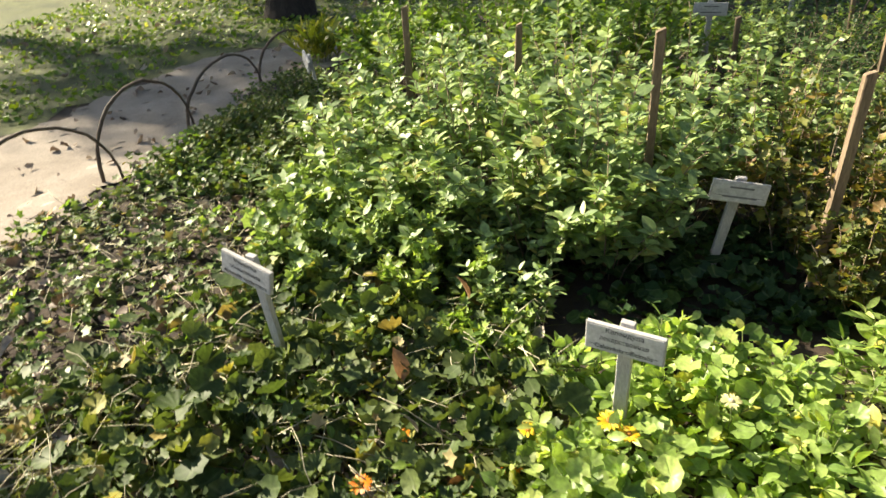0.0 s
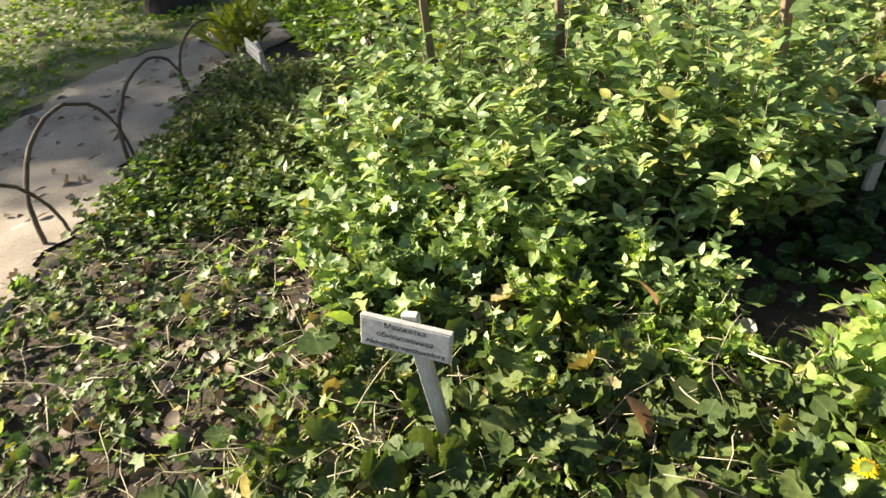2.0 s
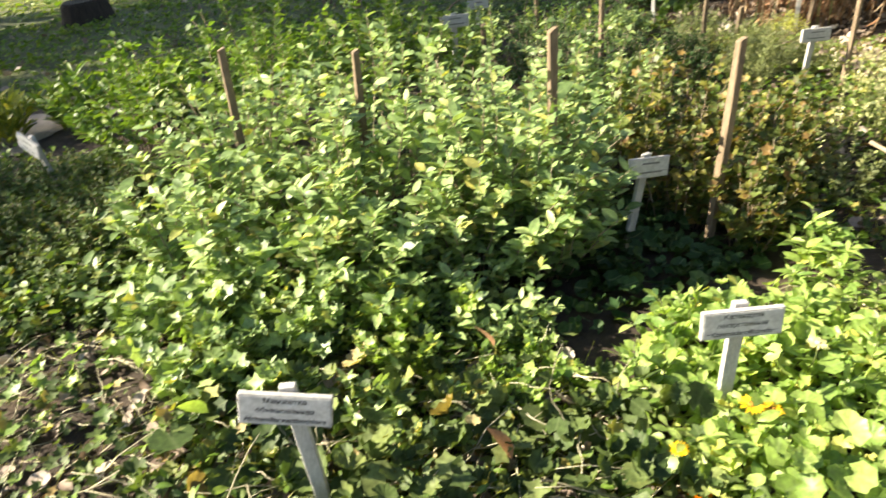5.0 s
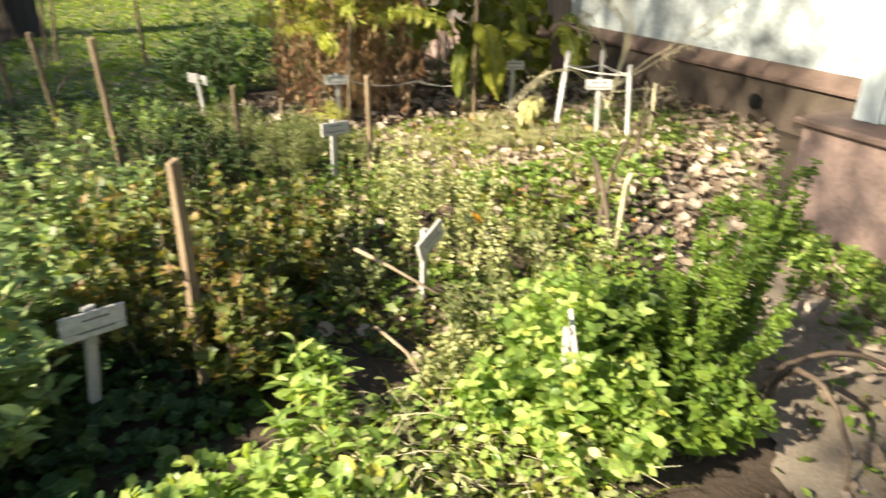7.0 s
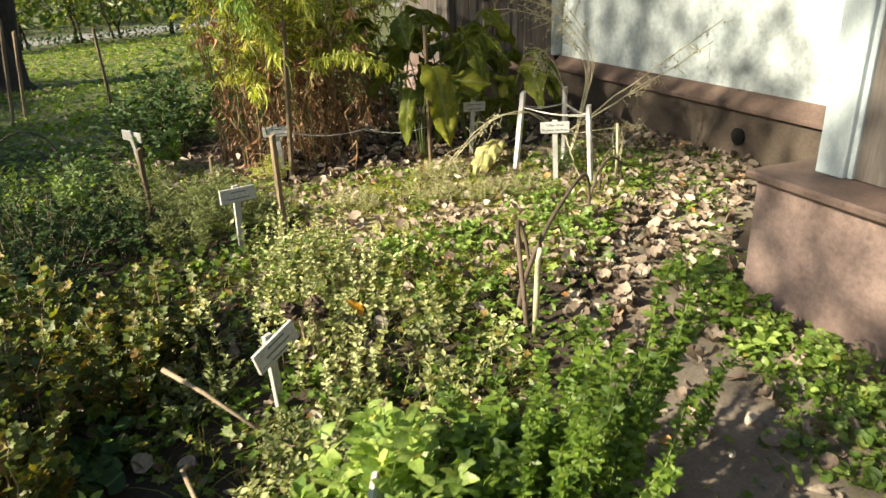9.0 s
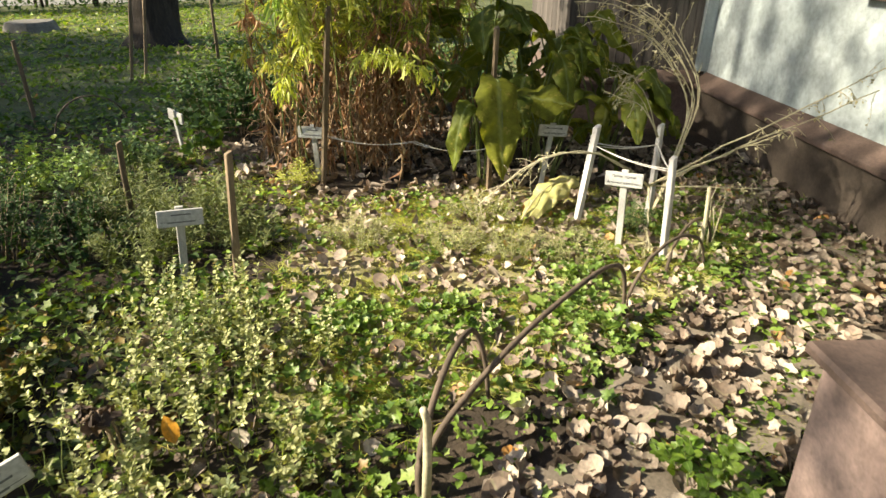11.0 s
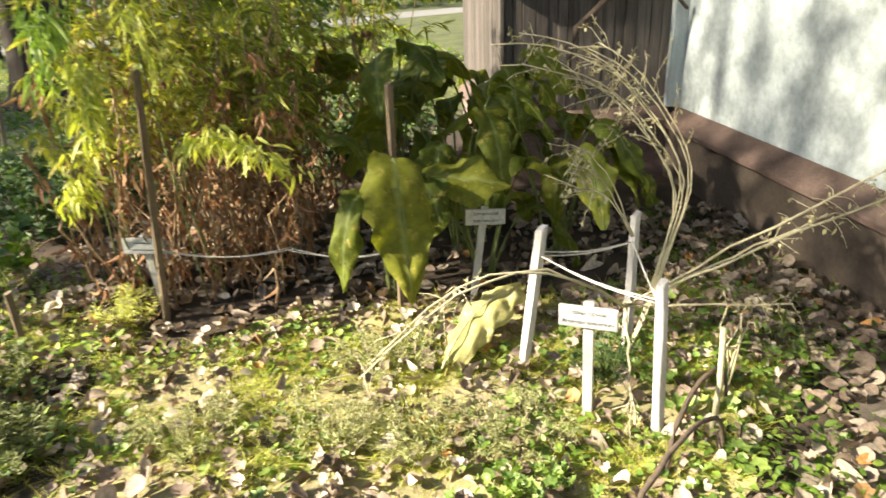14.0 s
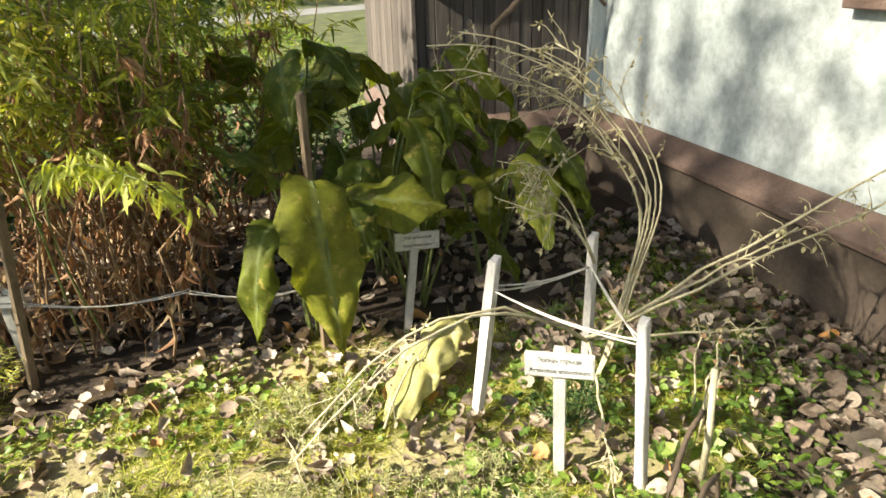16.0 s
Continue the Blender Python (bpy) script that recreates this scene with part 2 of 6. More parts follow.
# Paler, yellower copy of the grass blade with sunlight put into its colour.
SUN_TINTED_GRASS = leaf_mat("sun_tinted_short_grass", [(0.0, (0.18, 0.23, 0.05)), (0.5, (0.34, 0.38, 0.10)), (0.85, (0.48, 0.48, 0.17)), (1.0, (0.60, 0.54, 0.32))], 0.40, 0.5, 0.0)
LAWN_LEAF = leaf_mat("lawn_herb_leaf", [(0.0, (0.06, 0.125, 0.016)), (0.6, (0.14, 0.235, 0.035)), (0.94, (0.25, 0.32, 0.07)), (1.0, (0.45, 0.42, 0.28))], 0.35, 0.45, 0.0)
TREE_LEAF = leaf_mat("tree_leaf", [(0.0, (0.045, 0.085, 0.02)), (0.6, (0.09, 0.14, 0.03)), (1.0, (0.22, 0.22, 0.05))], 0.35, 0.45, 0.0)
PETAL = leaf_mat("orange_petal", [(0.0, (0.80, 0.20, 0.01)), (1.0, (0.85, 0.33, 0.015))], 0.25, 0.5, 0.0)
PETAL_YELLOW = leaf_mat("yellow_petal", [(0.0, (0.80, 0.48, 0.02)), (1.0, (0.85, 0.58, 0.05))], 0.25, 0.5, 0.0)
PETAL_PALE = leaf_mat("pale_seed_head", [(0.0, (0.62, 0.60, 0.42)), (1.0, (0.75, 0.72, 0.58))], 0.25, 0.6, 0.0)
FLOWER_EYE = rough_mat("orange_flower_eye", (0.35, 0.12, 0.01), (0.55, 0.24, 0.02), 60, 300, 0.8, 0.5)


# ---- mesh helpers ----
def part(name, me, material, parent=None, label=""):
    """Links a mesh or bmesh as one object, under a thing or part where given."""
    if isinstance(me, bmesh.types.BMesh):
        bm, me = me, bpy.data.meshes.new(name)
        bm.to_mesh(me)
        bm.free()
    if material and not me.materials:
        me.materials.append(material)
    ob = new(name, me)
    if parent:
        ob.parent = parent
    return tagged(ob, label)


def thing(name, label, category, x=0.0, y=0.0, z=0.0, rz=0.0, group=""):
    ob = new(name)
    ob.empty_display_size = 0.1
    ob.matrix_world = pose(x, y, z, 0, 0, rz)
    return tagged(ob, label, category, group)


def box_bm(sx, sy, sz, bevel=0.0, at=(0, 0, 0), m=None):
    """A bevelled block with its base centred at the given place."""
    bm = bmesh.new()
    bmesh.ops.create_cube(bm, size=1)
    bmesh.ops.scale(bm, vec=(sx, sy, sz), verts=bm.verts)
    bmesh.ops.translate(bm, vec=(at[0], at[1], at[2] + sz / 2), verts=bm.verts)
    if bevel:
        bmesh.ops.bevel(bm, geom=bm.edges[:], offset=bevel, segments=1, affect="EDGES")
    if m:
        bmesh.ops.transform(bm, matrix=m, verts=bm.verts)
    return bm


def mesh_of(name, verts, tris, uvs=None, smooth=True):
    verts, tris = np.asarray(verts, np.float32), np.asarray(tris, np.int32)
    me = bpy.data.meshes.new(name)
    me.vertices.add(len(verts))
    me.vertices.foreach_set("co", verts.ravel())
    me.loops.add(tris.size)
    me.loops.foreach_set("vertex_index", tris.ravel())
    me.polygons.add(len(tris))
    me.polygons.foreach_set("loop_start", np.arange(0, tris.size, 3, dtype=np.int32))
    me.polygons.foreach_set("use_smooth", np.full(len(tris), smooth))
    if uvs is not None:
        layer = me.uv_layers.new(name="UVMap")
        layer.data.foreach_set("uv", np.asarray(uvs, np.float32)[tris.ravel()].ravel())
    me.update(calc_edges=True)
    me.validate()
    return me


def unit(v):
    return v / np.maximum(np.linalg.norm(v, axis=-1, keepdims=True), 1e-9)


def oval_leaf(width=0.5, segs=3, fold=0.12, curl=0.18, peak=0.45, tooth=0.0):
    """A leaf of length 1 along y with a folded blade; verts, triangles, uvs."""
    v, uv = [(0, 0, 0)], [(0.5, 0)]
    for k in range(1, segs + 1):
        t = k / (segs + 1)
        w = width * 0.5 * (math.sin(math.pi * t ** (math.log(0.5) / math.log(peak)))) ** 0.8
        w *= 1 + (tooth if k % 2 else -tooth)
        z = -curl * t * t
        v += [(-w, t, z + fold * w * 2), (0, t, z), (w, t, z + fold * w * 2)]
        uv += [(0.0, t), (0.5, t), (1.0, t)]
    v.append((0, 1, -curl))
    uv.append((0.5, 1))
    f = [(0, 2, 1), (0, 3, 2)]
    for k in range(segs - 1):
        a = 1 + 3 * k
        f += [(a, a + 1, a + 4), (a, a + 4, a + 3), (a + 1, a + 2, a + 5), (a + 1, a + 5, a + 4)]
    a, e = 1 + 3 * (segs - 1), len(v) - 1
    f += [(a, a + 1, e), (a + 1, a + 2, e)]
    return np.array(v, float), np.array(f), np.array(uv, float)


def lobed_leaf(lobes=5, points=15, depth=0.25, cup=0.15, notch=0.5, wave=0.05):
    """A rounded, lobed leaf of about unit length round a point near its stalk."""
    v, uv = [(0, 0.42, -cup * 0.6)], [(0.5, 0.42)]
    for k in range(points):
        a = -math.pi * 0.5 + 2 * math.pi * (k + 0.5) / points
        r = 0.5 * (1 - depth * (0.5 - 0.5 * math.cos(lobes * (a - math.pi / 2))))
        if abs(k + 0.5 - points) < 1 or k < 1:
            r *= notch
        v.append((r * math.cos(a), 0.42 + r * math.sin(a), cup * r + wave * math.sin(3 * a + k * 1.7)))
        uv.append((0.5 + r * math.cos(a), 0.42 + r * math.sin(a)))
    f = [(0, 1 + k, 1 + (k + 1) % points) for k in range(points)]
    return np.array(v, float), np.array(f), np.array(uv, float)


def blade_leaf(width=0.06, segs=3, bend=0.45):
    v, uv = [], []
    for k in range(segs):
        t = k / segs
        w = width * 0.5 * (1 - 0.6 * t)
        v += [(-w, t * (1 - 0.15 * bend * t), -bend * t * t), (w, t * (1 - 0.15 * bend * t), -bend * t * t)]
        uv += [(0, t), (1, t)]
    v.append((0, 1 - 0.15 * bend, -bend))
    uv.append((0.5, 1))
    f = []
    for k in range(segs - 1):
        a = 2 * k
        f += [(a, a + 1, a + 3), (a, a + 3, a + 2)]
    f.append((2 * segs - 2, 2 * segs - 1, 2 * segs))
    return np.array(v, float), np.array(f), np.array(uv, float)


def scatter(name, template, at, along, facing, size, jitter=0.25, rng=None):
    """One mesh of many leaves: template set at each place, its length along a direction, its face towards another."""
    tv, tf, tu = template
    at, along = np.asarray(at, float), unit(np.asarray(along, float))
    size = np.broadcast_to(np.asarray(size, float), (len(at),))
    facing = np.broadcast_to(np.asarray(facing, float), at.shape)
    if rng is not None and jitter:
        facing = facing + rng.normal(0, jitter, at.shape)
    z = unit(facing - along * np.sum(facing * along, 1, keepdims=True))
    x = np.cross(along, z)
    if rng is not None:
        squash = rng.uniform(0.8, 1.2, (len(at), 1, 1))
        curl = rng.uniform(0.2, 2.0, (len(at), 1, 1))
    else:
        squash = curl = np.ones((len(at), 1, 1))
    vs = at[:, None, :] + size[:, None, None] * (
        tv[None, :, 0:1] * x[:, None, :] * squash + tv[None, :, 1:2] * along[:, None, :] + tv[None, :, 2:3] * z[:, None, :] * curl)
    fs = tf[None] + (np.arange(len(at)) * len(tv))[:, None, None]
    return mesh_of(name, vs.reshape(-1, 3), fs.reshape(-1, 3), np.tile(tu, (len(at), 1)))


def tubes(name, paths, r0, r1, sides=5):
    """One mesh of tapered round stems, each along its own polyline."""
    vs, fs, base = [], [], 0
    ring = np.linspace(0, 2 * np.pi, sides, endpoint=False)
    for i, p in enumerate(paths):
        p = np.asarray(p, float)
        d = unit(np.gradient(p, axis=0))
        ref = np.where(np.abs(d[:, 2:3]) > 0.9, np.array([[1.0, 0, 0]]), np.array([[0, 0, 1.0]]))
        a = unit(np.cross(d, ref))
        b = np.cross(d, a)
        ra = r0[i] if np.ndim(r0) else r0
        rb = r1[i] if np.ndim(r1) else r1
        r = np.linspace(ra, rb, len(p))[:, None, None]
        v = p[:, None, :] + r * (np.cos(ring)[None, :, None] * a[:, None, :] + np.sin(ring)[None, :, None] * b[:, None, :])
        vs.append(v.reshape(-1, 3))
        k = len(p)
        for j in range(k - 1):
            for s in range(sides):
                q0, q1 = base + j * sides + s, base + j * sides + (s + 1) % sides
                fs += [(q0, q1, q1 + sides), (q0, q1 + sides, q0 + sides)]
        for s in range(1, sides - 1):
            e = base + (k - 1) * sides
            fs.append((e, e + s, e + s + 1))
            fs.append((base, base + s + 1, base + s))
        base += k * sides
    return mesh_of(name, np.concatenate(vs), fs)


def arch(rng, base, top, droop=0.1, wobble=0.02, n=7):
    """A stem from base to top that leans out and bows over."""
    t = np.linspace(0, 1, n)[:, None]
    base, top = np.asarray(base, float), np.asarray(top, float)
    p = base + (top - base) * t
    p[:, 2:3] += droop * np.sin(np.pi * t) * 1.0
    p += rng.normal(0, wobble, p.shape) * np.sin(np.pi * t)
    return p


def along_path(p, t):
    s = t * (len(p) - 1)
    i = np.clip(s.astype(int), 0, len(p) - 2)
    f = (s - i)[:, None]
    return p[i] * (1 - f) + p[i + 1] * f, unit(p[i + 1] - p[i])


def shrub(name, label, category, x, y, spread, height, stems, per_stem, leaf, size, leaf_mat_, stem_mat, seed,
          lean=(0, 0), start=0.25, upward=0.3, droop=0.12, stem_r=0.004, group="", flat=0.6, ry=None, base_r=0.25, squeeze=1.0):
    """A leafy plant: arching stems out of one root, with leaves along them."""
    rng = np.random.default_rng(seed)
    root = thing(name, label, category, x, y, 0, 0, group)
    paths, P, D, F, S = [], [], [], [], []
    for k in range(stems):
        a, r = rng.uniform(0, 2 * np.pi), spread * math.sqrt(rng.uniform(0, 1))
        dx, dy = r * math.cos(a), r * math.sin(a) * squeeze
        h = height * (1 - 0.45 * (r / spread) ** 2) * rng.uniform(0.75, 1.08)
        p = arch(rng, (dx * base_r, dy * base_r, -0.01), (dx + lean[0] * h, dy + lean[1] * h, h), droop * h, 0.02 * height)
        paths.append(p)
        t = np.sort(rng.uniform(start, 1.0, per_stem))
        q, d = along_path(p, t)
        ang = np.arange(per_stem) * 2.4 + rng.uniform(0, 6.28)
        side = np.stack([np.cos(ang), np.sin(ang), rng.normal(upward, 0.25, per_stem)], 1)
        P.append(q), D.append(unit(side + 0.35 * d)), S.append(size * rng.uniform(0.55, 1.15, per_stem) * (1.05 - 0.35 * t))
        F.append(np.stack([rng.normal(0, flat, per_stem), rng.normal(0, flat, per_stem), np.ones(per_stem)], 1))
    if stems <= 14:
        for p in paths:
            part("stem", tubes("stem", [p], stem_r, stem_r * 0.4, 5), stem_mat, root)
    else:
        tagged(part("branching", tubes("branching", paths, stem_r, stem_r * 0.4, 4), stem_mat, root), kind="stuff")
    part("foliage", scatter("foliage", leaf, np.concatenate(P), np.concatenate(D), np.concatenate(F), np.concatenate(S), 0.2, rng), leaf_mat_, root)
    return root


def inside(px, py, poly):
    c = np.zeros(len(px), bool)
    n = len(poly)
    for i in range(n):
        (x0, y0), (x1, y1) = poly[i], poly[(i + 1) % n]
        hit = ((y0 > py) != (y1 > py)) & (px < (x1 - x0) * (py - y0) / ((y1 - y0) or 1e-9) + x0)
        c ^= hit
    return c


def ground_z(x, y):
    return 0.018 * np.sin(1.7 * x + 0.6 * y) * np.sin(1.3 * y - 0.5 * x) + 0.008 * np.sin(5.1 * x + 1.0) * np.sin(4.3 * y)


def in_poly(rng, poly, n):
    xs, ys = [p[0] for p in poly], [p[1] for p in poly]
    out = np.zeros((0, 2))
    while len(out) < n:
        q = np.stack([rng.uniform(min(xs), max(xs), n * 2), rng.uniform(min(ys), max(ys), n * 2)], 1)
        out = np.concatenate([out, q[inside(q[:, 0], q[:, 1], poly)]])
    return out[:n]


def cover(name, label, poly, n, leaf, size, mat, seed, low=0.0, high=0.08, tilt=0.5, upright=0.1, category="plants", patchy=False):
    """Low cover of countless leaves over a patch of ground, each on its place."""
    rng = np.random.default_rng(seed)
    q = in_poly(rng, poly, n)
    # uneven: denser and higher in clumps
    bump = np.sin(q[:, 0] * 6.1 + seed) * np.sin(q[:, 1] * 5.3 + 2 * seed)
    bump = bump + 0.5 * np.sin(q[:, 0] * 2.3 - seed) * np.sin(q[:, 1] * 2.7 + seed)
    keep = rng.uniform(-0.35, 0.5, n) < bump if patchy else rng.uniform(-1.3, 1, n) < bump + 0.35
    q, bump = q[keep], bump[keep]
    m = len(q)
    z = ground_z(q[:, 0], q[:, 1]) + rng.uniform(low, high, m) * (0.75 + 0.35 * bump)
    a = rng.uniform(0, 2 * np.pi, m)
    d = np.stack([np.cos(a), np.sin(a), rng.normal(upright, 0.3, m)], 1)
    f = np.stack([rng.normal(0, tilt, m), rng.normal(0, tilt, m), np.ones(m)], 1)
    me = scatter(name, leaf, np.stack([q[:, 0], q[:, 1], z], 1), d, f, size * rng.uniform(0.5, 1.25, m), 0.15, rng)
    return tagged(part(name, me, mat), label, category, kind="stuff")


def grass(name, label, poly, n, length, mat, seed, width=0.05, lay=0.5, category="grass", patchy=False):
    rng = np.random.default_rng(seed)
    q = in_poly(rng, poly, n)
    clump = np.sin(q[:, 0] * 7.3 + seed) * np.sin(q[:, 1] * 6.1 - seed)
    clump = clump + 0.6 * np.sin(q[:, 0] * 2.1 + 2 * seed) * np.sin(q[:, 1] * 2.9 - seed)
    keep = rng.uniform(-0.4, 0.6, n) < clump if patchy else rng.uniform(-1.4, 1, n) < clump + 0.4
    q = q[keep]
    m = len(q)
    a = rng.uniform(0, 2 * np.pi, m)
    d = np.stack([np.cos(a) * lay, np.sin(a) * lay, rng.uniform(0.5, 1.0, m)], 1)
    f = np.stack([-np.cos(a), -np.sin(a), np.full(m, 0.6)], 1)
    me = scatter(name, blade_leaf(width), np.stack([q[:, 0], q[:, 1], ground_z(q[:, 0], q[:, 1]) - 0.005], 1), d, f,
                 length * rng.uniform(0.4, 1.25, m), 0.3, rng)
    return tagged(part(name, me, mat), label, category, kind="stuff")


def straw(name, label, poly, n, length, height, seed, mat=None):
    """Countless thin dry stalks lying criss-cross over a patch."""
    rng = np.random.default_rng(seed)
    q = in_poly(rng, poly, n)
    paths = []
    for x, y in q:
        a, ln = rng.uniform(0, 6.28), length * rng.uniform(0.4, 1.4)
        z0 = float(ground_z(x, y)) + rng.uniform(0, height)
        e = np.array([x + ln * math.cos(a), y + ln * math.sin(a), z0 + rng.normal(0, height * 0.5)])
        e[2] = max(e[2], 0.01)
        paths.append(arch(rng, (x, y, z0), e, rng.uniform(0, 0.03), 0.008, 4))
    return tagged(part(name, tubes(name, paths, 0.0024, 0.0014, 3), mat or PALE_STALK), label, "dry stalks", kind="stuff")


OVAL = oval_leaf(0.5, 3)
BROAD = oval_leaf(0.66, 4, 0.10, 0.25, 0.42)
NARROW = oval_leaf(0.17, 3, 0.2, 0.45)
TOOTHED = oval_leaf(0.58, 5, 0.10, 0.22, 0.40, 0.10)
TINY = oval_leaf(0.5, 1, 0.1, 0.1)
ROUND = lobed_leaf(7, 14, 0.18, 0.16, 0.55)
LOBED = lobed_leaf(5, 15, 0.42, 0.12, 0.6, 0.05)
ASPEN = lobed_leaf(3, 14, 0.09, 0.22, 0.88, 0.06)


# ---- ground ----
def sheet(name, poly, z, material, label, category, step=0.12, edge=0.05, seed=1):
    """A patch of ground with a ragged outline, lying a little above the sheet below it."""
    rng = np.random.default_rng(seed)
    bm = bmesh.new()
    pts = []
    for i in range(len(poly)):
        a, b = Vector((*poly[i], 0)), Vector((*poly[(i + 1) % len(poly)], 0))
        k = max(1, int((b - a).length / step))
        for j in range(k):
            p = a.lerp(b, j / k)
            pts.append((p.x + rng.normal(0, edge), p.y + rng.normal(0, edge)))
    vs = [bm.verts.new((px, py, z + float(ground_z(px, py)))) for px, py in pts]
    f = bm.faces.new(vs)
    bmesh.ops.triangulate(bm, faces=[f])
    return tagged(part(name, bm, material), label, category, kind="structure")


def ground_mesh():
    """One sheet: fine and uneven round the beds, wide and flat out to the horizon."""
    xs = np.concatenate([[-900, -300, -90, -40, -20, -12], np.arange(-8, 14.01, 0.2), [18, 26, 45, 90, 300, 900]])
    ys = np.concatenate([[-900, -300, -90, -40, -20, -8], np.arange(-3, 16.01, 0.2), [20, 26, 34, 50, 90, 300, 900]])
    gx, gy = np.meshgrid(xs, ys)
    near = (gx > -8.1) & (gx < 14.1) & (gy > -3.1) & (gy < 16.1)
    gz = np.where(near, ground_z(gx, gy), 0)
    w, h = len(xs), len(ys)
    i = (np.arange(h - 1)[:, None] * w + np.arange(w - 1)[None]).ravel()
    tris = np.concatenate([np.stack([i, i + 1, i + w + 1], 1), np.stack([i, i + w + 1, i + w], 1)])
    return mesh_of("ground", np.stack([gx, gy, gz], -1).reshape(-1, 3), tris)


tagged(part("ground", ground_mesh(), SOIL), "dark bare garden soil under the beds", "ground", kind="structure")


def draped(name, poly, z, material, label, category, seed, step=0.15):
    """A patch laid over the uneven ground as a fine grid with a ragged edge."""
    xs, ys = [p[0] for p in poly], [p[1] for p in poly]
    gx, gy = np.meshgrid(np.arange(min(xs), max(xs) + step, step), np.arange(min(ys), max(ys) + step, step))
    rng = np.random.default_rng(seed)
    jx, jy = gx + rng.normal(0, step * 0.22, gx.shape), gy + rng.normal(0, step * 0.22, gy.shape)
    h, w = gx.shape
    i = (np.arange(h - 1)[:, None] * w + np.arange(w - 1)[None]).ravel()
    tris = np.concatenate([np.stack([i, i + 1, i + w + 1], 1), np.stack([i, i + w + 1, i + w], 1)])
    vx, vy = jx.ravel(), jy.ravel()
    cx, cy = vx[tris].mean(1), vy[tris].mean(1)
    ok = inside(cx + 0.05 * np.sin(7 * cy + seed) + 0.03 * np.sin(19 * cy + 5 * cx), cy + 0.05 * np.sin(8 * cx) + 0.03 * np.sin(23 * cx + 7 * cy), poly)
    me = mesh_of(name, np.stack([vx, vy, ground_z(vx, vy) + z], 1), tris[ok])
    return tagged(part(name, me, material), label, category, kind="structure")


PATH_LEFT = [(-4.2, 2.3), (-2.35, 2.7), (-2.15, 3.6), (-2.0, 4.6), (-1.75, 5.6), (-1.0, 6.3), (-0.6, 6.6), (-0.9, 6.9),
             (-1.8, 7.0), (-2.8, 6.4), (-3.2, 5.2), (-3.5, 4.2), (-4.6, 3.6)]
LAWN_FAR = [(-4.0, 3.6), (-3.5, 4.2), (-3.2, 5.2), (-2.8, 6.4), (-1.8, 7.2), (0.2, 7.9), (2.8, 8.1), (4.6, 7.6), (5.6, 6.3), (7.2, 5.7), (8.5, 6.6), (13.9, 8.5), (13.9, 15.9), (-7.9, 15.9), (-7.9, 2.5)]
PATH_RIGHT = [(-3.0, -1.2), (-1.0, -0.6), (0.6, -0.3), (1.6, 0.15), (2.3, 0.35), (2.7, 0.62), (3.4, 1.05), (4.4, 1.35), (5.6, 1.45), (6.9, 1.6), (8.2, 3.0), (7.4, 1.35), (7.0, 0.95), (5.2, 0.75), (4.5, 0.75), (3.7, -0.3), (2.4, -1.9), (0.2, -2.4), (-3.0, -2.6)]
CLEARING = [(3.3, 1.9), (4.3, 1.6), (5.5, 1.6), (6.8, 1.8), (7.6, 2.4), (6.6, 3.0), (5.6, 3.9), (4.6, 4.1), (3.9, 3.2), (3.5, 2.7)]
draped("path_left", PATH_LEFT, 0.012, SAND, "pale trodden sandy garden path", "path", 3, 0.035)
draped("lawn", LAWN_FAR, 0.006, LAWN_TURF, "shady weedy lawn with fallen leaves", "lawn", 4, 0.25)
draped("path_right", PATH_RIGHT, 0.012, PATH_EARTH, "sandy path beside the house strewn with leaves", "path", 5, 0.035)
draped("clearing", CLEARING, 0.006, TURF, "mossy clearing between the beds", "clearing", 6, 0.06)
bm = bmesh.new()
vs = [bm.verts.new(p) for p in ((-60, 15.5, 0.003), (60, 15.5, 0.003), (60, 22.6, 0.003), (-60, 22.6, 0.003))]
bm.faces.new(vs)
vs = [bm.verts.new(p) for p in ((-60, 26.2, 0.003), (60, 26.2, 0.003), (60, 60, 0.003), (-60, 60, 0.003))]
bm.faces.new(vs)
vs = [bm.verts.new(p) for p in ((13.85, 3.0, 0.004), (60, 3.0, 0.004), (60, 15.45, 0.004), (13.85, 15.45, 0.004))]
bm.faces.new(vs)
tagged(part("lawn_far", bm, LAWN_TURF), "sunny lawn beyond the beds", "lawn", kind="structure")
bm = bmesh.new()
vs = [bm.verts.new(p) for p in ((-60, 22.7, 0.01), (60, 22.7, 0.01), (60, 26.1, 0.01), (-60, 26.1, 0.01))]
bm.faces.new(vs)
tagged(part("path_far", bm, FAR_PATH), "grey paved path far across the lawn", "path", kind="structure")

# ---- house: a recessed plastered wall between two boarded porches ----
AX = Matrix(((0.6, -0.8, 0, 0), (0.8, 0.6, 0, 0), (0, 0, 1, 0), (0, 0, 0, 1)))  # house axes: x along the wall, y out to the garden
WALL_N, PORCH_N, U0, U1 = -5.07, -3.16, 3.09, 8.45
house = thing("house", "old single-storey house with pale blue plaster and boarded porches", "house")
house.matrix_world = AX


def hbox(name, u0, u1, n0, n1, z0, z1, material, parent=house, bevel=0.006, label=""):
    bm = box_bm(u1 - u0, n1 - n0, z1 - z0, bevel, ((u0 + u1) / 2, (n0 + n1) / 2, z0))
    return part(name, bm, material, parent, label)


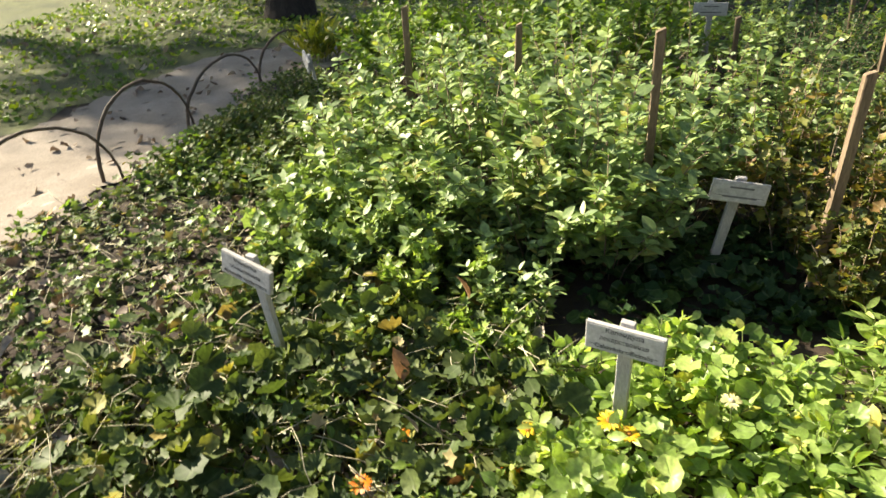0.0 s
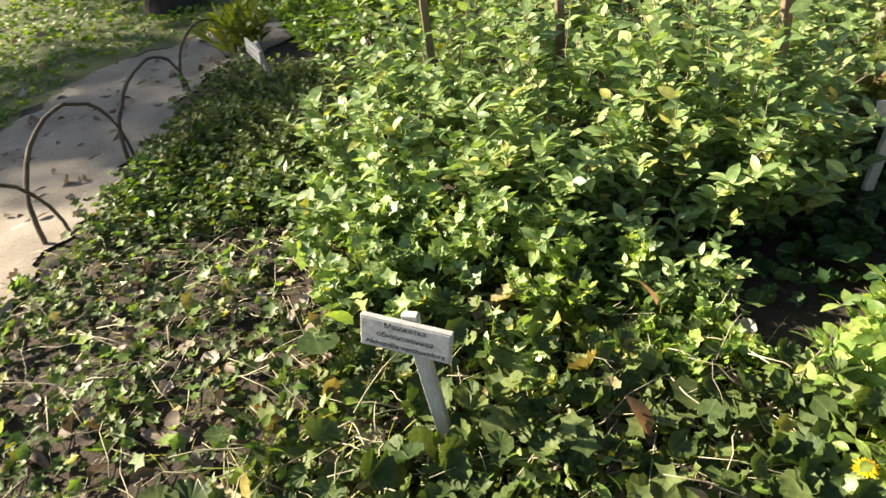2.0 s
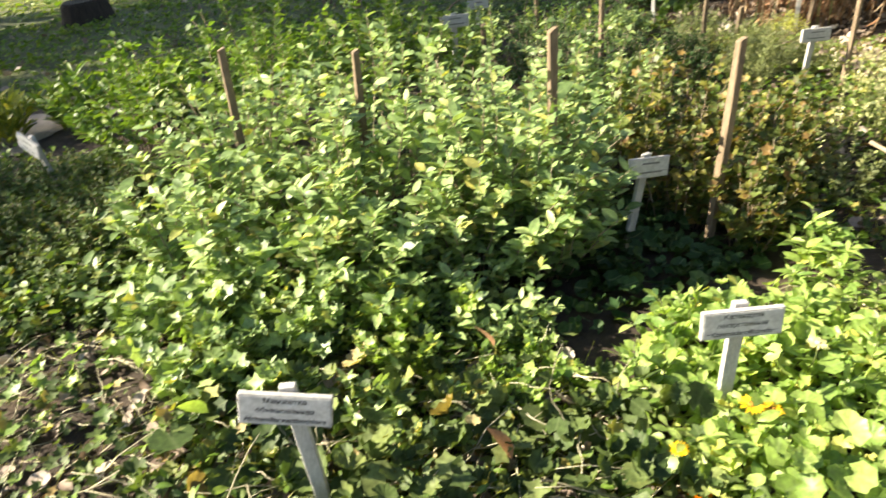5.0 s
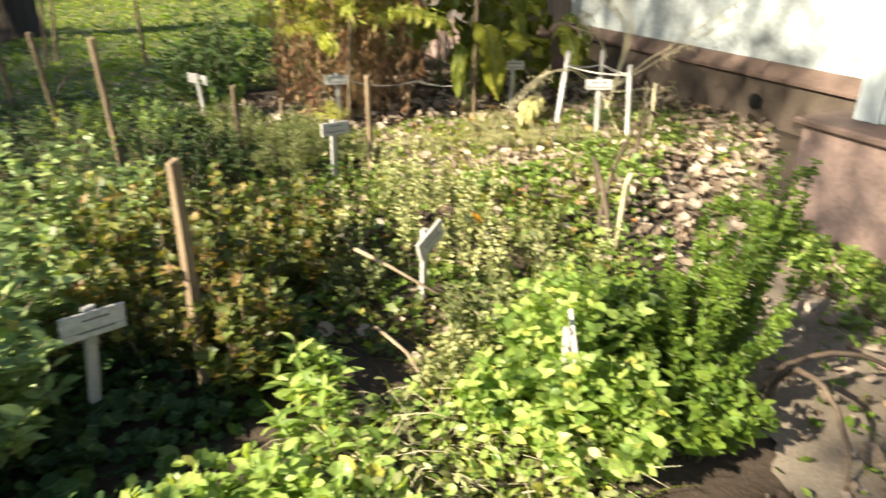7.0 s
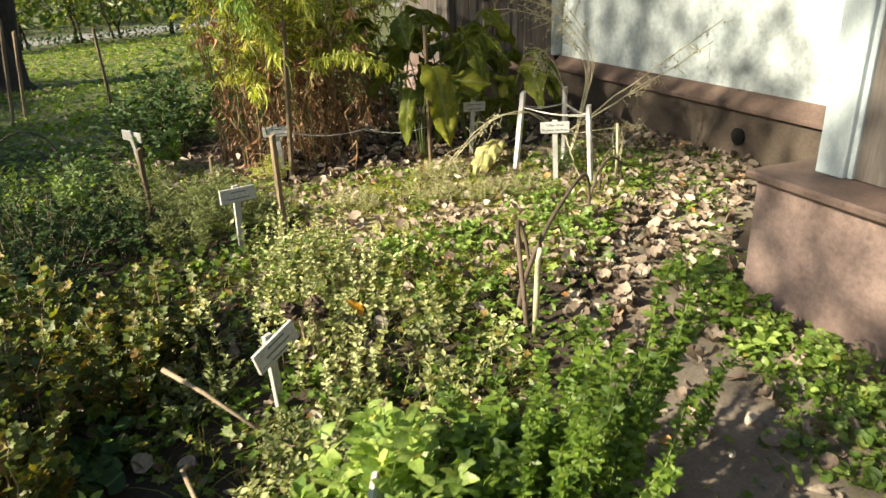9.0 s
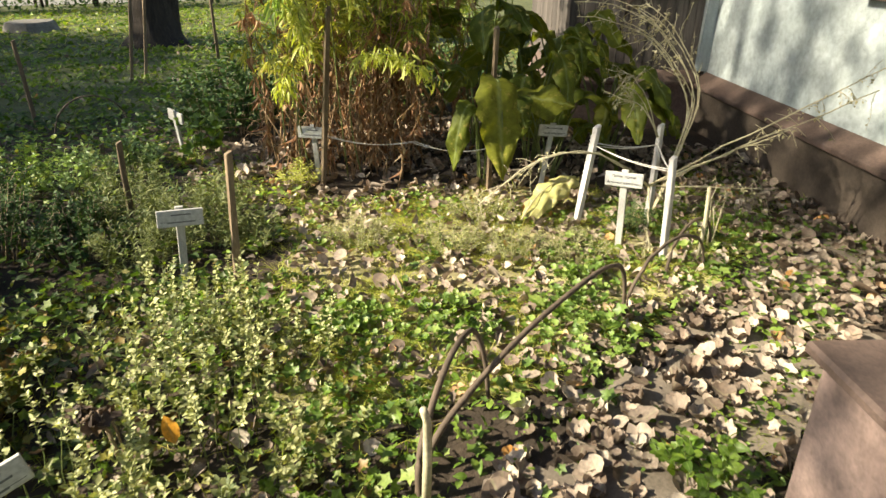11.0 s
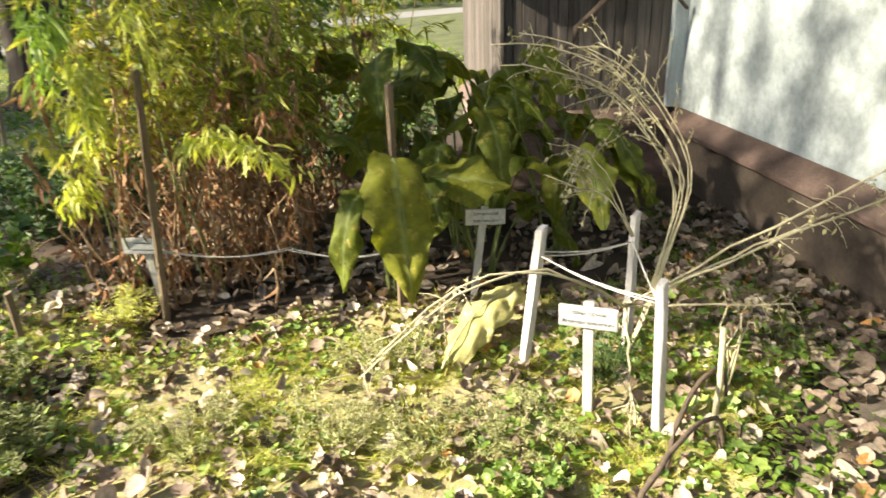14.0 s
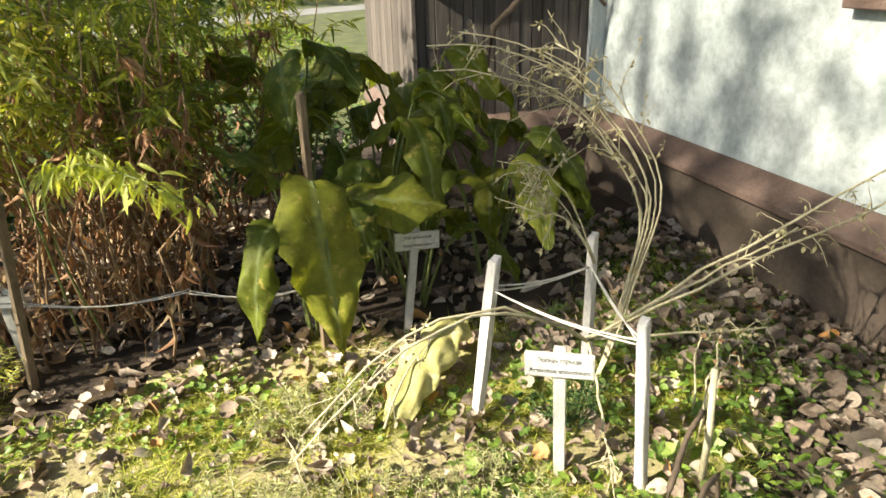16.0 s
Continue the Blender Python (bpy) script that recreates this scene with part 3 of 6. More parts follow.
def ledge(name, u0, u1, n_wall, out, z, parent, along_u=True, side=1):
    """A sloping weatherboard ledge that covers the top of the plinth."""
    bm = bmesh.new()
    prof = [(-0.02, z + 0.125), (-0.02, z - 0.02), (out, z - 0.02), (out, z + 0.018), (0.01, z + 0.125)]
    rings = []
    for s in (u0, u1):
        rings.append([bm.verts.new((s, n_wall + a * side, b) if along_u else (n_wall + a * side, s, b)) for a, b in prof])
    k = len(prof)
    for i in range(k):
        bm.faces.new((rings[0][i], rings[0][(i + 1) % k], rings[1][(i + 1) % k], rings[1][i]))
    bm.faces.new(rings[0])
    bm.faces.new(rings[1][::-1])
    bmesh.ops.recalc_face_normals(bm, faces=bm.faces[:])
    bmesh.ops.bevel(bm, geom=bm.edges[:], offset=0.005, segments=1, affect="EDGES")
    return part(name, bm, LEDGE, parent, "worn brown sloping ledge board")


hbox("wall", U0 - 0.3, U1 + 0.1, WALL_N - 0.3, WALL_N, 0.0, 3.3, PLASTER, bevel=0.0, label="pale blue plastered wall")
hbox("plinth", U0, U1, WALL_N - 0.1, WALL_N + 0.10, -0.1, 0.44, SHADED_PLINTH, label="pinkish brown rendered plinth, darkened in colour for shade")
ledge("ledge", U0, U1, WALL_N, 0.15, 0.45, house)
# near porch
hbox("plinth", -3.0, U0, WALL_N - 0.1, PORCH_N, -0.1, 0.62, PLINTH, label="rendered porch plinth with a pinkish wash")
hbox("ledge", -3.0, U0 + 0.045, WALL_N + 0.105, PORCH_N + 0.045, 0.628, 0.672, LEDGE, bevel=0.012, label="thick worn ledge slab over the porch plinth")
hbox("wall", -3.0, 2.80, WALL_N - 0.3, PORCH_N - 0.27, 0.66, 3.3, GREY_BOARD, bevel=0.0, label="boarded porch core")
hbox("corner_post", 2.80, 2.95, PORCH_N - 0.40, PORCH_N - 0.20, 0.673, 3.3, BLUE_TRIM, label="pale blue corner post")
hbox("fillet", 2.775, 2.80, PORCH_N - 0.268, PORCH_N - 0.225, 0.673, 3.3, BLUE_TRIM)
rng = np.random.default_rng(11)
u = 2.772
while u > -2.8:
    w = rng.uniform(0.24, 0.34)
    hbox("board", u - w + 0.006, u, PORCH_N - 0.268, PORCH_N - 0.242 + rng.uniform(-0.002, 0.003), 0.675, 3.3, GREY_BOARD, bevel=0.003)
    u -= w
hbox("window_frame", 1.35, 1.98, PORCH_N - 0.24, PORCH_N - 0.19, 1.20, 2.3, BROWN_FRAME, label="red-brown window surround")
hbox("side_wall", 2.70, 2.795, WALL_N, PORCH_N - 0.41, 0.66, 3.3, GREY_BOARD, bevel=0.0)
# far porch, whose boarded end looks back along the wall
FAR_N, U2 = -3.53, 10.4
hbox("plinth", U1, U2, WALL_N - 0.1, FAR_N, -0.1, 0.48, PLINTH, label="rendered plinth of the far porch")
ledge("ledge", WALL_N + 0.1, FAR_N + 0.02, U1 + 0.05, 0.13, 0.47, house, False, -1)
ledge("ledge", U1 + 0.06, U2, FAR_N - 0.03, 0.08, 0.47, house)
hbox("wall", U1 + 0.07, U2, WALL_N - 0.3, FAR_N - 0.05, 0.50, 3.3, GREY_BOARD, bevel=0.0, label="boarded porch core")
hbox("corner_post", U1 - 0.02, U1 + 0.068, WALL_N + 0.001, WALL_N + 0.12, 0.585, 3.3, BLUE_TRIM, label="pale blue corner trim")
n = WALL_N + 0.125
while n < FAR_N - 0.12:
    w = rng.uniform(0.075, 0.125)
    hbox("board", U1 + 0.035 + rng.uniform(-0.004, 0.004), U1 + 0.066, n, min(n + w - 0.006, FAR_N - 0.06), 0.585, 1.60, GREY_BOARD, bevel=0.003)
    n += w
hbox("corner_post", U1 + 0.02, U1 + 0.066, FAR_N - 0.058, FAR_N - 0.02, 0.585, 3.3, GREY_BOARD)
u = U1 + 0.07
while u < U2 - 0.1:
    w = rng.uniform(0.11, 0.16)
    hbox("board", u, u + w - 0.006, FAR_N - 0.047, FAR_N - 0.02 + rng.uniform(-0.003, 0.003), 0.585, 3.3, GREY_BOARD, bevel=0.003)
    u += w
for k in range(9):
    z = 1.62 + k * 0.19
    hbox("siding_board", U1 + 0.03, U1 + 0.066, WALL_N + 0.125, FAR_N - 0.06, z, z + 0.18, GREY_BOARD, bevel=0.004)
hbox("drip_board", U1 - 0.02, U1 + 0.066, WALL_N + 0.125, FAR_N - 0.06, 1.60, 1.618, GREY_BOARD, bevel=0.003)
hbox("roof", -3.4, U2 + 0.4, WALL_N - 5.0, PORCH_N + 0.45, 3.3, 3.45, LEDGE, bevel=0.01, label="flat eaves over the porches")
hbox("back_wall", -3.0, U2, WALL_N - 4.8, WALL_N - 4.5, 0.0, 3.3, PLASTER, bevel=0.0)
# drain hole in the plinth: a black disc painted as its shaded inside
ring = bmesh.new()
bmesh.ops.create_cone(ring, cap_ends=True, segments=14, radius1=0.075, radius2=0.065, depth=0.03)
bmesh.ops.transform(ring, matrix=Matrix.Translation((5.15, WALL_N + 0.108, 0.21)) @ Matrix.Rotation(radians(90), 4, "X"), verts=ring.verts)
part("vent_hole", ring, HOLLOW_SHADE, house, "black disc painted as the shaded inside of a plinth vent hole")

# framed board on the far porch
board = thing("notice_board", "brown-framed board with a pale faded picture on the planks", "notice board")
board.matrix_world = AX
for nm, n0, n1, z0, z1 in (("frame", -4.46, -3.56, 1.55, 1.70), ("frame", -4.46, -3.56, 2.45, 2.60), ("frame", -4.46, -4.31, 1.703, 2.447), ("frame", -3.71, -3.56, 1.703, 2.447)):
    hbox(nm, U1 - 0.04, U1 + 0.028, n0, n1, z0, z1, BROWN_FRAME, board)
hbox("panel", U1 - 0.005, U1 + 0.02, -4.309, -3.711, 1.702, 2.448, SIGN_FACE, board, label="pale picture panel")
hbox("picture_band", U1 - 0.008, U1 - 0.005, -4.25, -3.77, 1.78, 1.84, STONE, board, 0.001)
# low brown board leaning on the wall, near the top of what is seen
shelf = thing("wall_board", "narrow brown window sill board on the plastered wall", "sill")
shelf.matrix_world = AX
hbox("sill", 4.6, 6.15, WALL_N + 0.002, WALL_N + 0.09, 1.44, 1.48, LEDGE, shelf, 0.006)
hbox("apron", 4.66, 6.09, WALL_N + 0.002, WALL_N + 0.03, 1.484, 1.60, BROWN_FRAME, shelf, 0.004)


# ---- trees ----
def tree(name, label, x, y, trunk_r, height, crown, crown_r, leaves, seed, leaf_size=0.16, fork=False, lean=(0, 0), bough=None, bough_leaves=400, bough2=()):
    """A trunk with flared roots, limbs and a ragged crown of many leaves."""
    rng = np.random.default_rng(seed)
    root = thing(name, label, "tree", x, y)
    n = 10
    t = np.linspace(0, 1, n)
    top = np.array([lean[0], lean[1], height])
    main = np.stack([top[0] * t, top[1] * t, height * t], 1) + rng.normal(0, 0.04, (n, 3)) * np.sin(np.pi * t)[:, None]
    sides = 14
    ring = np.linspace(0, 2 * np.pi, sides, endpoint=False)

    def trunk_mesh(p, r):
        vs = []
        for j in range(len(p)):
            flare = 1 + 0.75 * math.exp(-p[j][2] / 0.22)
            lump = 1 + 0.10 * np.sin(3 * ring + seed) + 0.06 * np.sin(5 * ring + 2 * j)
            rr = r * (1 - 0.5 * max(0.0, p[j][2]) / height) * flare * lump
            vs.append(np.stack([p[j][0] + rr * np.cos(ring), p[j][1] + rr * np.sin(ring), np.full(sides, p[j][2])], 1))
        fs = []
        for j in range(len(p) - 1):
            for s in range(sides):
                a, b = j * sides + s, j * sides + (s + 1) % sides
                fs += [(a, b, b + sides), (a, b + sides, a + sides)]
        return mesh_of("trunk", np.concatenate(vs), fs)

    main[0][2] = -0.05
    extra = np.array([0.15, 0.4, 0.9, 1.6])
    main = np.concatenate([main[:1], np.stack([top[0] * extra / height, top[1] * extra / height, extra], 1), main[main[:, 2] > 1.8]])
    part("trunk", trunk_mesh(main, trunk_r), BARK, root)
    if fork:
        side = main.copy()
        side[:, 0] += 0.16 + 0.18 * side[:, 2]
        side[:, 1] += 0.05
        part("trunk", trunk_mesh(side, trunk_r * 0.72), BARK, root)
    limbs, ends = [], []
    for k in range(16):
        a = rng.uniform(0, 2 * np.pi)
        b = main[-1] * rng.uniform(0.45, 1.0)
        e = np.array(crown) + crown_r * rng.uniform(0.4, 0.95) * unit(rng.normal(0, 1, 3)) * np.array([1, 1, 0.75])
        limbs.append(arch(rng, b, e, 0.3, 0.08, 6))
        ends.append(e)
    part("limbs", tubes("limbs", limbs, trunk_r * 0.22, 0.012, 6), BARK, root)
    c = np.array(ends)[rng.integers(0, len(ends), leaves)]
    c = c + rng.normal(0, crown_r * 0.22, (leaves, 3))
    # Boughs out of view, added to throw shade on chosen spots below.
    if bough:
        part("shade_bough", tubes("shade_bough", [arch(rng, main[-1] * 0.8, bough, 0.3, 0.08, 6)], trunk_r * 0.25, 0.012, 6), BARK, root)
        c = np.concatenate([c, np.array(bough) + rng.normal(0, 0.42, (bough_leaves, 3))])
    for more in bough2:
        part("shade_bough", tubes("shade_bough", [arch(rng, main[-1] * (0.8 if more[2] > height else 0.5), more[:3], 0.2, 0.06, 6)], trunk_r * 0.22, 0.012, 6), BARK, root)
        c = np.concatenate([c, np.array(more[:3]) + rng.normal(0, 0.34, (more[3] if len(more) > 3 else 420, 3))])
    leaves = len(c)
    d = unit(rng.normal(0, 1, (leaves, 3)) + np.array([0, 0, -0.4]))
    part("crown", scatter("crown", TINY, c, d, np.array([[0.2, 0.1, 1.0]]), leaf_size * rng.uniform(0.6, 1.3, leaves), 0.6, rng), TREE_LEAF, root)
    return root


tree("tree", "thick dark-barked tree standing on the lawn, forked low down", 6.56, 13.05, 0.33, 6.0, (0, 0, 7.0), 3.0, 5000, 21, 0.2, fork=True)
# Its boughs hang out of view, set to shade wall foot and bushes.
tree("tree", "forked dark tree beside the sandy path", -2.45, 8.25, 0.16, 6.5, (-0.2, 0.9, 9.1), 2.2, 2500, 22, 0.18, True, lean=(-0.3, 1.1), bough=(0.0, -1.95, 7.1), bough_leaves=580, bough2=((-0.40, -0.72, 7.4), (-1.75, -0.8, 4.6)))
# From here on, unseen trees added so their crowns shade lawn, paths and porch.
tree("tree", "unseen leafy tree added to dapple the porch and path", -4.9, 1.9, 0.2, 5.0, (0.9, 1.2, 6.4), 2.1, 2000, 23, 0.17, bough=(-0.58, 1.66, 5.6), bough_leaves=850, bough2=((0.95, 3.05, 6.15, 170),))
tree("tree", "unseen broad leafy tree added to shade the lawn", -7.2, 15.6, 0.3, 5.5, (0, 0, 7.2), 3.2, 5200, 24, 0.30)
tree("tree", "unseen leafy tree added for more shade on the lawn", -10.6, 14.4, 0.3, 5.5, (0, 0, 7.2), 3.0, 4600, 25, 0.28)
tree("tree", "unseen slim leafy tree added to shade the sandy path", -11.6, 10.7, 0.2, 5.5, (0, 0, 6.6), 1.5, 2600, 27, 0.22)
tree("tree", "unseen leafy tree added to shade the thick trunk on the lawn", -3.8, 18.6, 0.3, 5.5, (0, 0, 6.6), 2.4, 4000, 28, 0.28)

# row of saplings and the woods beyond
for k in range(17):
    rng = np.random.default_rng(300 + k)
    x, y = -9.0 + 1.55 * k + rng.uniform(-0.4, 0.4), 21.7 + rng.uniform(-0.4, 0.4)
    sap = thing("sapling", "slim clipped sapling in a row by the path", "sapling", x, y, group="saplings along the path")
    h = rng.uniform(2.2, 3.0)
    p = [arch(rng, (rng.uniform(-0.2, 0.2), 0, 0), (rng.uniform(-0.5, 0.5), rng.uniform(-0.3, 0.3), h), 0.0, 0.05) for _ in range(3)]
    part("trunk", tubes("trunk", p, 0.045, 0.012, 5), BARK, sap)
    m = 900
    c = np.stack([rng.normal(0, 0.5, m), rng.normal(0, 0.4, m), np.abs(rng.normal(1.35, 0.5, m)) + 0.3], 1)
    part("crown", scatter("crown", OVAL, c, unit(rng.normal(0, 1, (m, 3))), np.array([[0, -0.3, 1.0]]), rng.uniform(0.08, 0.17, m), 0.5, rng),
         TREE_LEAF if k % 4 else MINT_LEAF, sap)
rng = np.random.default_rng(55)
m = 16000
c = np.stack([rng.uniform(-45, 45, m), rng.uniform(29, 36, m), 6.5 * rng.uniform(0, 1, m) ** 1.2], 1)
c[:, 2] *= 0.7 + 0.3 * np.sin(c[:, 0] * 0.9)
tagged(part("distant_woods", scatter("distant_woods", TINY, c, unit(rng.normal(0, 1, (m, 3))), np.array([[0, -0.6, 1.0]]), rng.uniform(0.3, 0.7, m), 0.6, rng), TREE_LEAF),
       "dark green woods beyond the far path", "woods", kind="stuff")
m = 2600
c = np.stack([rng.uniform(-12, 18, m), rng.uniform(20.9, 22.3, m), rng.uniform(0.02, 0.35, m)], 1)
tagged(part("low_hedge", scatter("low_hedge", OVAL, c, unit(rng.normal(0, 1, (m, 3))), np.array([[0, 0, 1.0]]), rng.uniform(0.07, 0.16, m), 0.5, rng), DARK_LEAF),
       "low dark hedge growth along the far path", "hedge", kind="stuff")


# ---- plant labels ----
def words(text, size, parent, at, width, weight=0.0):
    """A line of print as a flat mesh, fitted to the label's width."""
    cu = bpy.data.curves.new("print", "FONT")
    cu.body, cu.size, cu.align_x, cu.align_y, cu.offset = text, size, "CENTER", "CENTER", weight
    cu.resolution_u = 2
    tmp = new("print", cu)
    bpy.context.view_layer.update()
    me = bpy.data.meshes.new_from_object(tmp.evaluated_get(bpy.context.evaluated_depsgraph_get()))
    w = max(tmp.dimensions.x, 1e-3)
    bpy.data.objects.remove(tmp)
    k = min(1.0, width / w)
    me.transform(Matrix.Translation(at) @ Matrix.Rotation(radians(90), 4, "X") @ Matrix.Diagonal((k, 1, 1, 1)))
    return part("print", me, INK, parent)


def plant_sign(label, tl, tr, base, lines, back=0.0, height=0.088, width=0.225, plain=False):
    """A wooden T: a post in the ground with a small board on it; the board carries a printed label."""
    tl, tr, base = Vector(tl), Vector(tr), Vector(base)
    d = (tr - tl).normalized()
    yaw = math.atan2(d.y, d.x)
    roll = math.asin(max(-0.5, min(0.5, d.z)))
    mid = (tl + tr) / 2
    root = thing("plant_sign", label, "plant sign", base.x, base.y, 0.0, math.degrees(yaw), "signs naming the plants")
    place = Matrix.Translation(root.matrix_world.inverted() @ mid) @ Matrix.Rotation(-roll, 4, "Y") @ Matrix.Rotation(radians(back), 4, "X")
    slab = box_bm(width, 0.016, height, 0.002, (0, 0.0, -height))
    bmesh.ops.transform(slab, matrix=place, verts=slab.verts)
    board = part("board", slab, SIGN_WOOD, root)
    # post, from the ground to just above the board, set behind it
    p1 = place @ Vector((0, 0.0195, 0.012))
    p0 = Vector((0, 0.0195, -0.05))
    axis = p1 - p0
    side = Vector((1, 0, 0))
    front = axis.cross(side).normalized()
    bm = bmesh.new()
    for z, w in ((0, 0.019), (0.9, 0.021), (1, 0.020)):
        c = p0 + axis * z
        for a, b in ((-w, -0.0105), (w, -0.0105), (w, 0.0105), (-w, 0.0105)):
            bm.verts.new(c + side * a - front * b)
    bm.verts.ensure_lookup_table()
    for j in (0, 4):
        for s in range(4):
            bm.faces.new((bm.verts[j + s], bm.verts[j + (s + 1) % 4], bm.verts[j + 4 + (s + 1) % 4], bm.verts[j + 4 + s]))
    bm.faces.new([bm.verts[k] for k in (8, 9, 10, 11)])
    bm.faces.new([bm.verts[k] for k in (3, 2, 1, 0)])
    bmesh.ops.recalc_face_normals(bm, faces=bm.faces[:])
    bmesh.ops.bevel(bm, geom=bm.edges[:], offset=0.002, segments=1, affect="EDGES")
    part("post", bm, SIGN_WOOD, root)
    if plain:
        return root
    paper = box_bm(width - 0.012, 0.0012, height - 0.012, 0.0, (0, -0.0088, -height + 0.006))
    bmesh.ops.transform(paper, matrix=place, verts=paper.verts)
    part("label_card", paper, SIGN_FACE, board, "pale printed card")
    k = len(lines)
    for i, text in enumerate(lines):
        zc = -height * (i + 0.62) / (k + 0.25)
        if text == "#":
            bar = box_bm(width * (0.42 if i % 2 == 0 else 0.6), 0.0006, 0.0075, 0.0, (0.004, -0.0099, zc - 0.004))
            bmesh.ops.transform(bar, matrix=place, verts=bar.verts)
            part("print_bar", bar, FADED_INK, board)
        else:
            ob = words(text, 0.021 if k > 2 else 0.024, board, (0, -0.0098, zc), width * (0.62 if i < k - 1 else 0.88), 0.0004)
            ob.data.transform(place)
    rule = box_bm(width - 0.03, 0.0006, 0.0014, 0.0, (0, -0.0098, -height * (k - 0.42) / (k + 0.25)))
    bmesh.ops.transform(rule, matrix=place, verts=rule.verts)
    part("rule", rule, INK, board)
    return root


plant_sign("white wooden plant sign for bitter wormwood by the white posts", (5.712, 2.366, 0.497), (5.802, 2.160, 0.505), (5.752, 2.24, 0), ["Полынь горькая", "Artemisia absinthium"])
plant_sign("white wooden plant sign below the large drooping leaves", (6.272, 3.424, 0.49), (6.462, 3.295, 0.477), (6.19, 3.30, 0), ["Девясил высокий", "Inula helenium"], -4)
plant_sign("grey weathered plant sign half hidden under the leafy bush", (0.98, 2.386, 0.469), (1.198, 2.381, 0.435), (1.02, 2.40, 0), ["#", "#"], -5)
plant_sign("white wooden plant sign before the grey herb", (3.389, 3.359, 0.463), (3.604, 3.300, 0.455), (3.47, 3.33, 0), ["#", "#"], -3)
plant_sign("white plant sign seen edge on, beside a pale leafy stem", (4.33, 5.55, 0.42), (4.30, 5.76, 0.44), (4.37, 5.66, 0), ["#", "#"])
plant_sign("crooked white plant sign among the grey-green herb", (2.30, 1.885, 0.345), (2.515, 1.90, 0.395), (2.45, 1.93, 0), ["#", "#", "#"], -6)
plant_sign("white wooden plant sign before the dry brown stalks", (4.851, 4.58, 0.447), (4.999, 4.402, 0.447), (4.965, 4.50, 0), ["#", "#"])
plant_sign("thin white plant sign standing by the low herb mound", (-1.30, 4.80, 0.44), (-1.22, 4.62, 0.40), (-1.20, 4.68, 0), ["#", "#"], -4)
plant_sign("grey-white plant sign among lobed leaves and dry leaves", (-0.787, 1.787, 0.53), (-0.602, 1.689, 0.497), (-0.655, 1.745, 0), ["Манжетка", "обыкновенная", "Alchemilla xanthochlora"], -6)
plant_sign("white plant sign among orange marigolds", (0.394, 1.455, 0.476), (0.577, 1.363, 0.480), (0.485, 1.41, 0), ["Календула", "лекарственная", "Calendula officinalis"], -4)
plant_sign("white plant sign lost among lime green leaves", (1.79, 0.95, 0.38), (1.97, 1.04, 0.43), (1.88, 0.99, 0), ["#", "#"], -8)
plant_sign("small white plant sign behind the dark green mound", (2.68, 6.55, 0.38), (2.90, 6.50, 0.38), (2.8, 6.53, 0), ["#", "#"])
plant_sign("small white plant sign beside the dark green mound", (1.50, 4.95, 0.62), (1.72, 4.90, 0.62), (1.62, 4.93, 0), ["#", "#"])


# ---- stakes ----
def stake(x, y, z, top=None, w=0.036, material=None, label="weathered wooden stake driven into the bed", group="stakes in the beds", name="stake"):
    """A rough sawn stake, slightly bent and chipped at the top."""
    rng = np.random.default_rng(int(abs(x * 977 + y * 331)) + 5)
    tx, ty = top if top else (x + rng.normal(0, 0.015), y + rng.normal(0, 0.015))
    bm = bmesh.new()
    rows = []
    for t in (0.0, 0.35, 0.7, 0.985, 1.0):
        zz = -0.06 + (z + 0.06) * t
        hw = w * 0.5 * (1 - 0.05 * t) * (0.88 if t == 1 else 1)
        j = rng.normal(0, 0.0022, 8)
        rows.append([bm.verts.new(((tx - x) * t + sx * hw + j[i], (ty - y) * t + sy * hw * 0.8 + j[i + 4], zz + (0.006 * sx if t == 1 else 0)))
                     for i, (sx, sy) in enumerate(((-1, -1), (1, -1), (1, 1), (-1, 1)))])
    for a, b in zip(rows, rows[1:]):
        for s in range(4):
            bm.faces.new((a[s], a[(s + 1) % 4], b[(s + 1) % 4], b[s]))
    bm.faces.new(rows[0][::-1])
    bm.faces.new(rows[-1])
    bmesh.ops.bevel(bm, geom=[e for e in bm.edges if abs((e.verts[0].co - e.verts[1].co).z) > 0.05], offset=0.004, segments=1, affect="EDGES")
    ob = part(name, bm, material or STAKE_WOOD)
    ob.matrix_world = pose(x, y, 0)
    return tagged(ob, label, "stake", group)


for x, y, z, top in ((-0.35, 3.49, 0.96, None), (0.22, 3.45, 0.86, None), (0.78, 2.63, 0.99, None), (1.39, 2.27, 0.91, None), (2.62, 4.45, 1.02, (2.58, 4.45)),
                     (3.01, 5.78, 0.93, (2.93, 5.78)), (3.61, 7.63, 0.83, (3.57, 7.63)), (1.81, 7.33, 0.72, (1.85, 7.33)), (1.88, 8.6, 0.76, (1.92, 8.6)),
                     (4.29, 4.60, 0.33, None), (3.70, 5.65, 0.25, None), (5.33, 9.73, 1.14, (5.47, 9.69)), (1.77, 4.76, 0.55, None), (3.70, 3.19, 0.74, (3.745, 3.23)),
                     (4.92, 4.37, 1.31, (5.01, 4.32)), (5.90, 3.56, 1.2, None), (5.10, 9.59, 1.29, (5.28, 9.56)), (5.90, 5.10, 1.1, (5.97, 5.08)),
                     (3.33, 8.74, 0.9, (3.40, 8.70)), (3.50, 4.28, 0.60, None), (5.95, 8.67, 1.15, None)):
    stake(x, y, z, top)
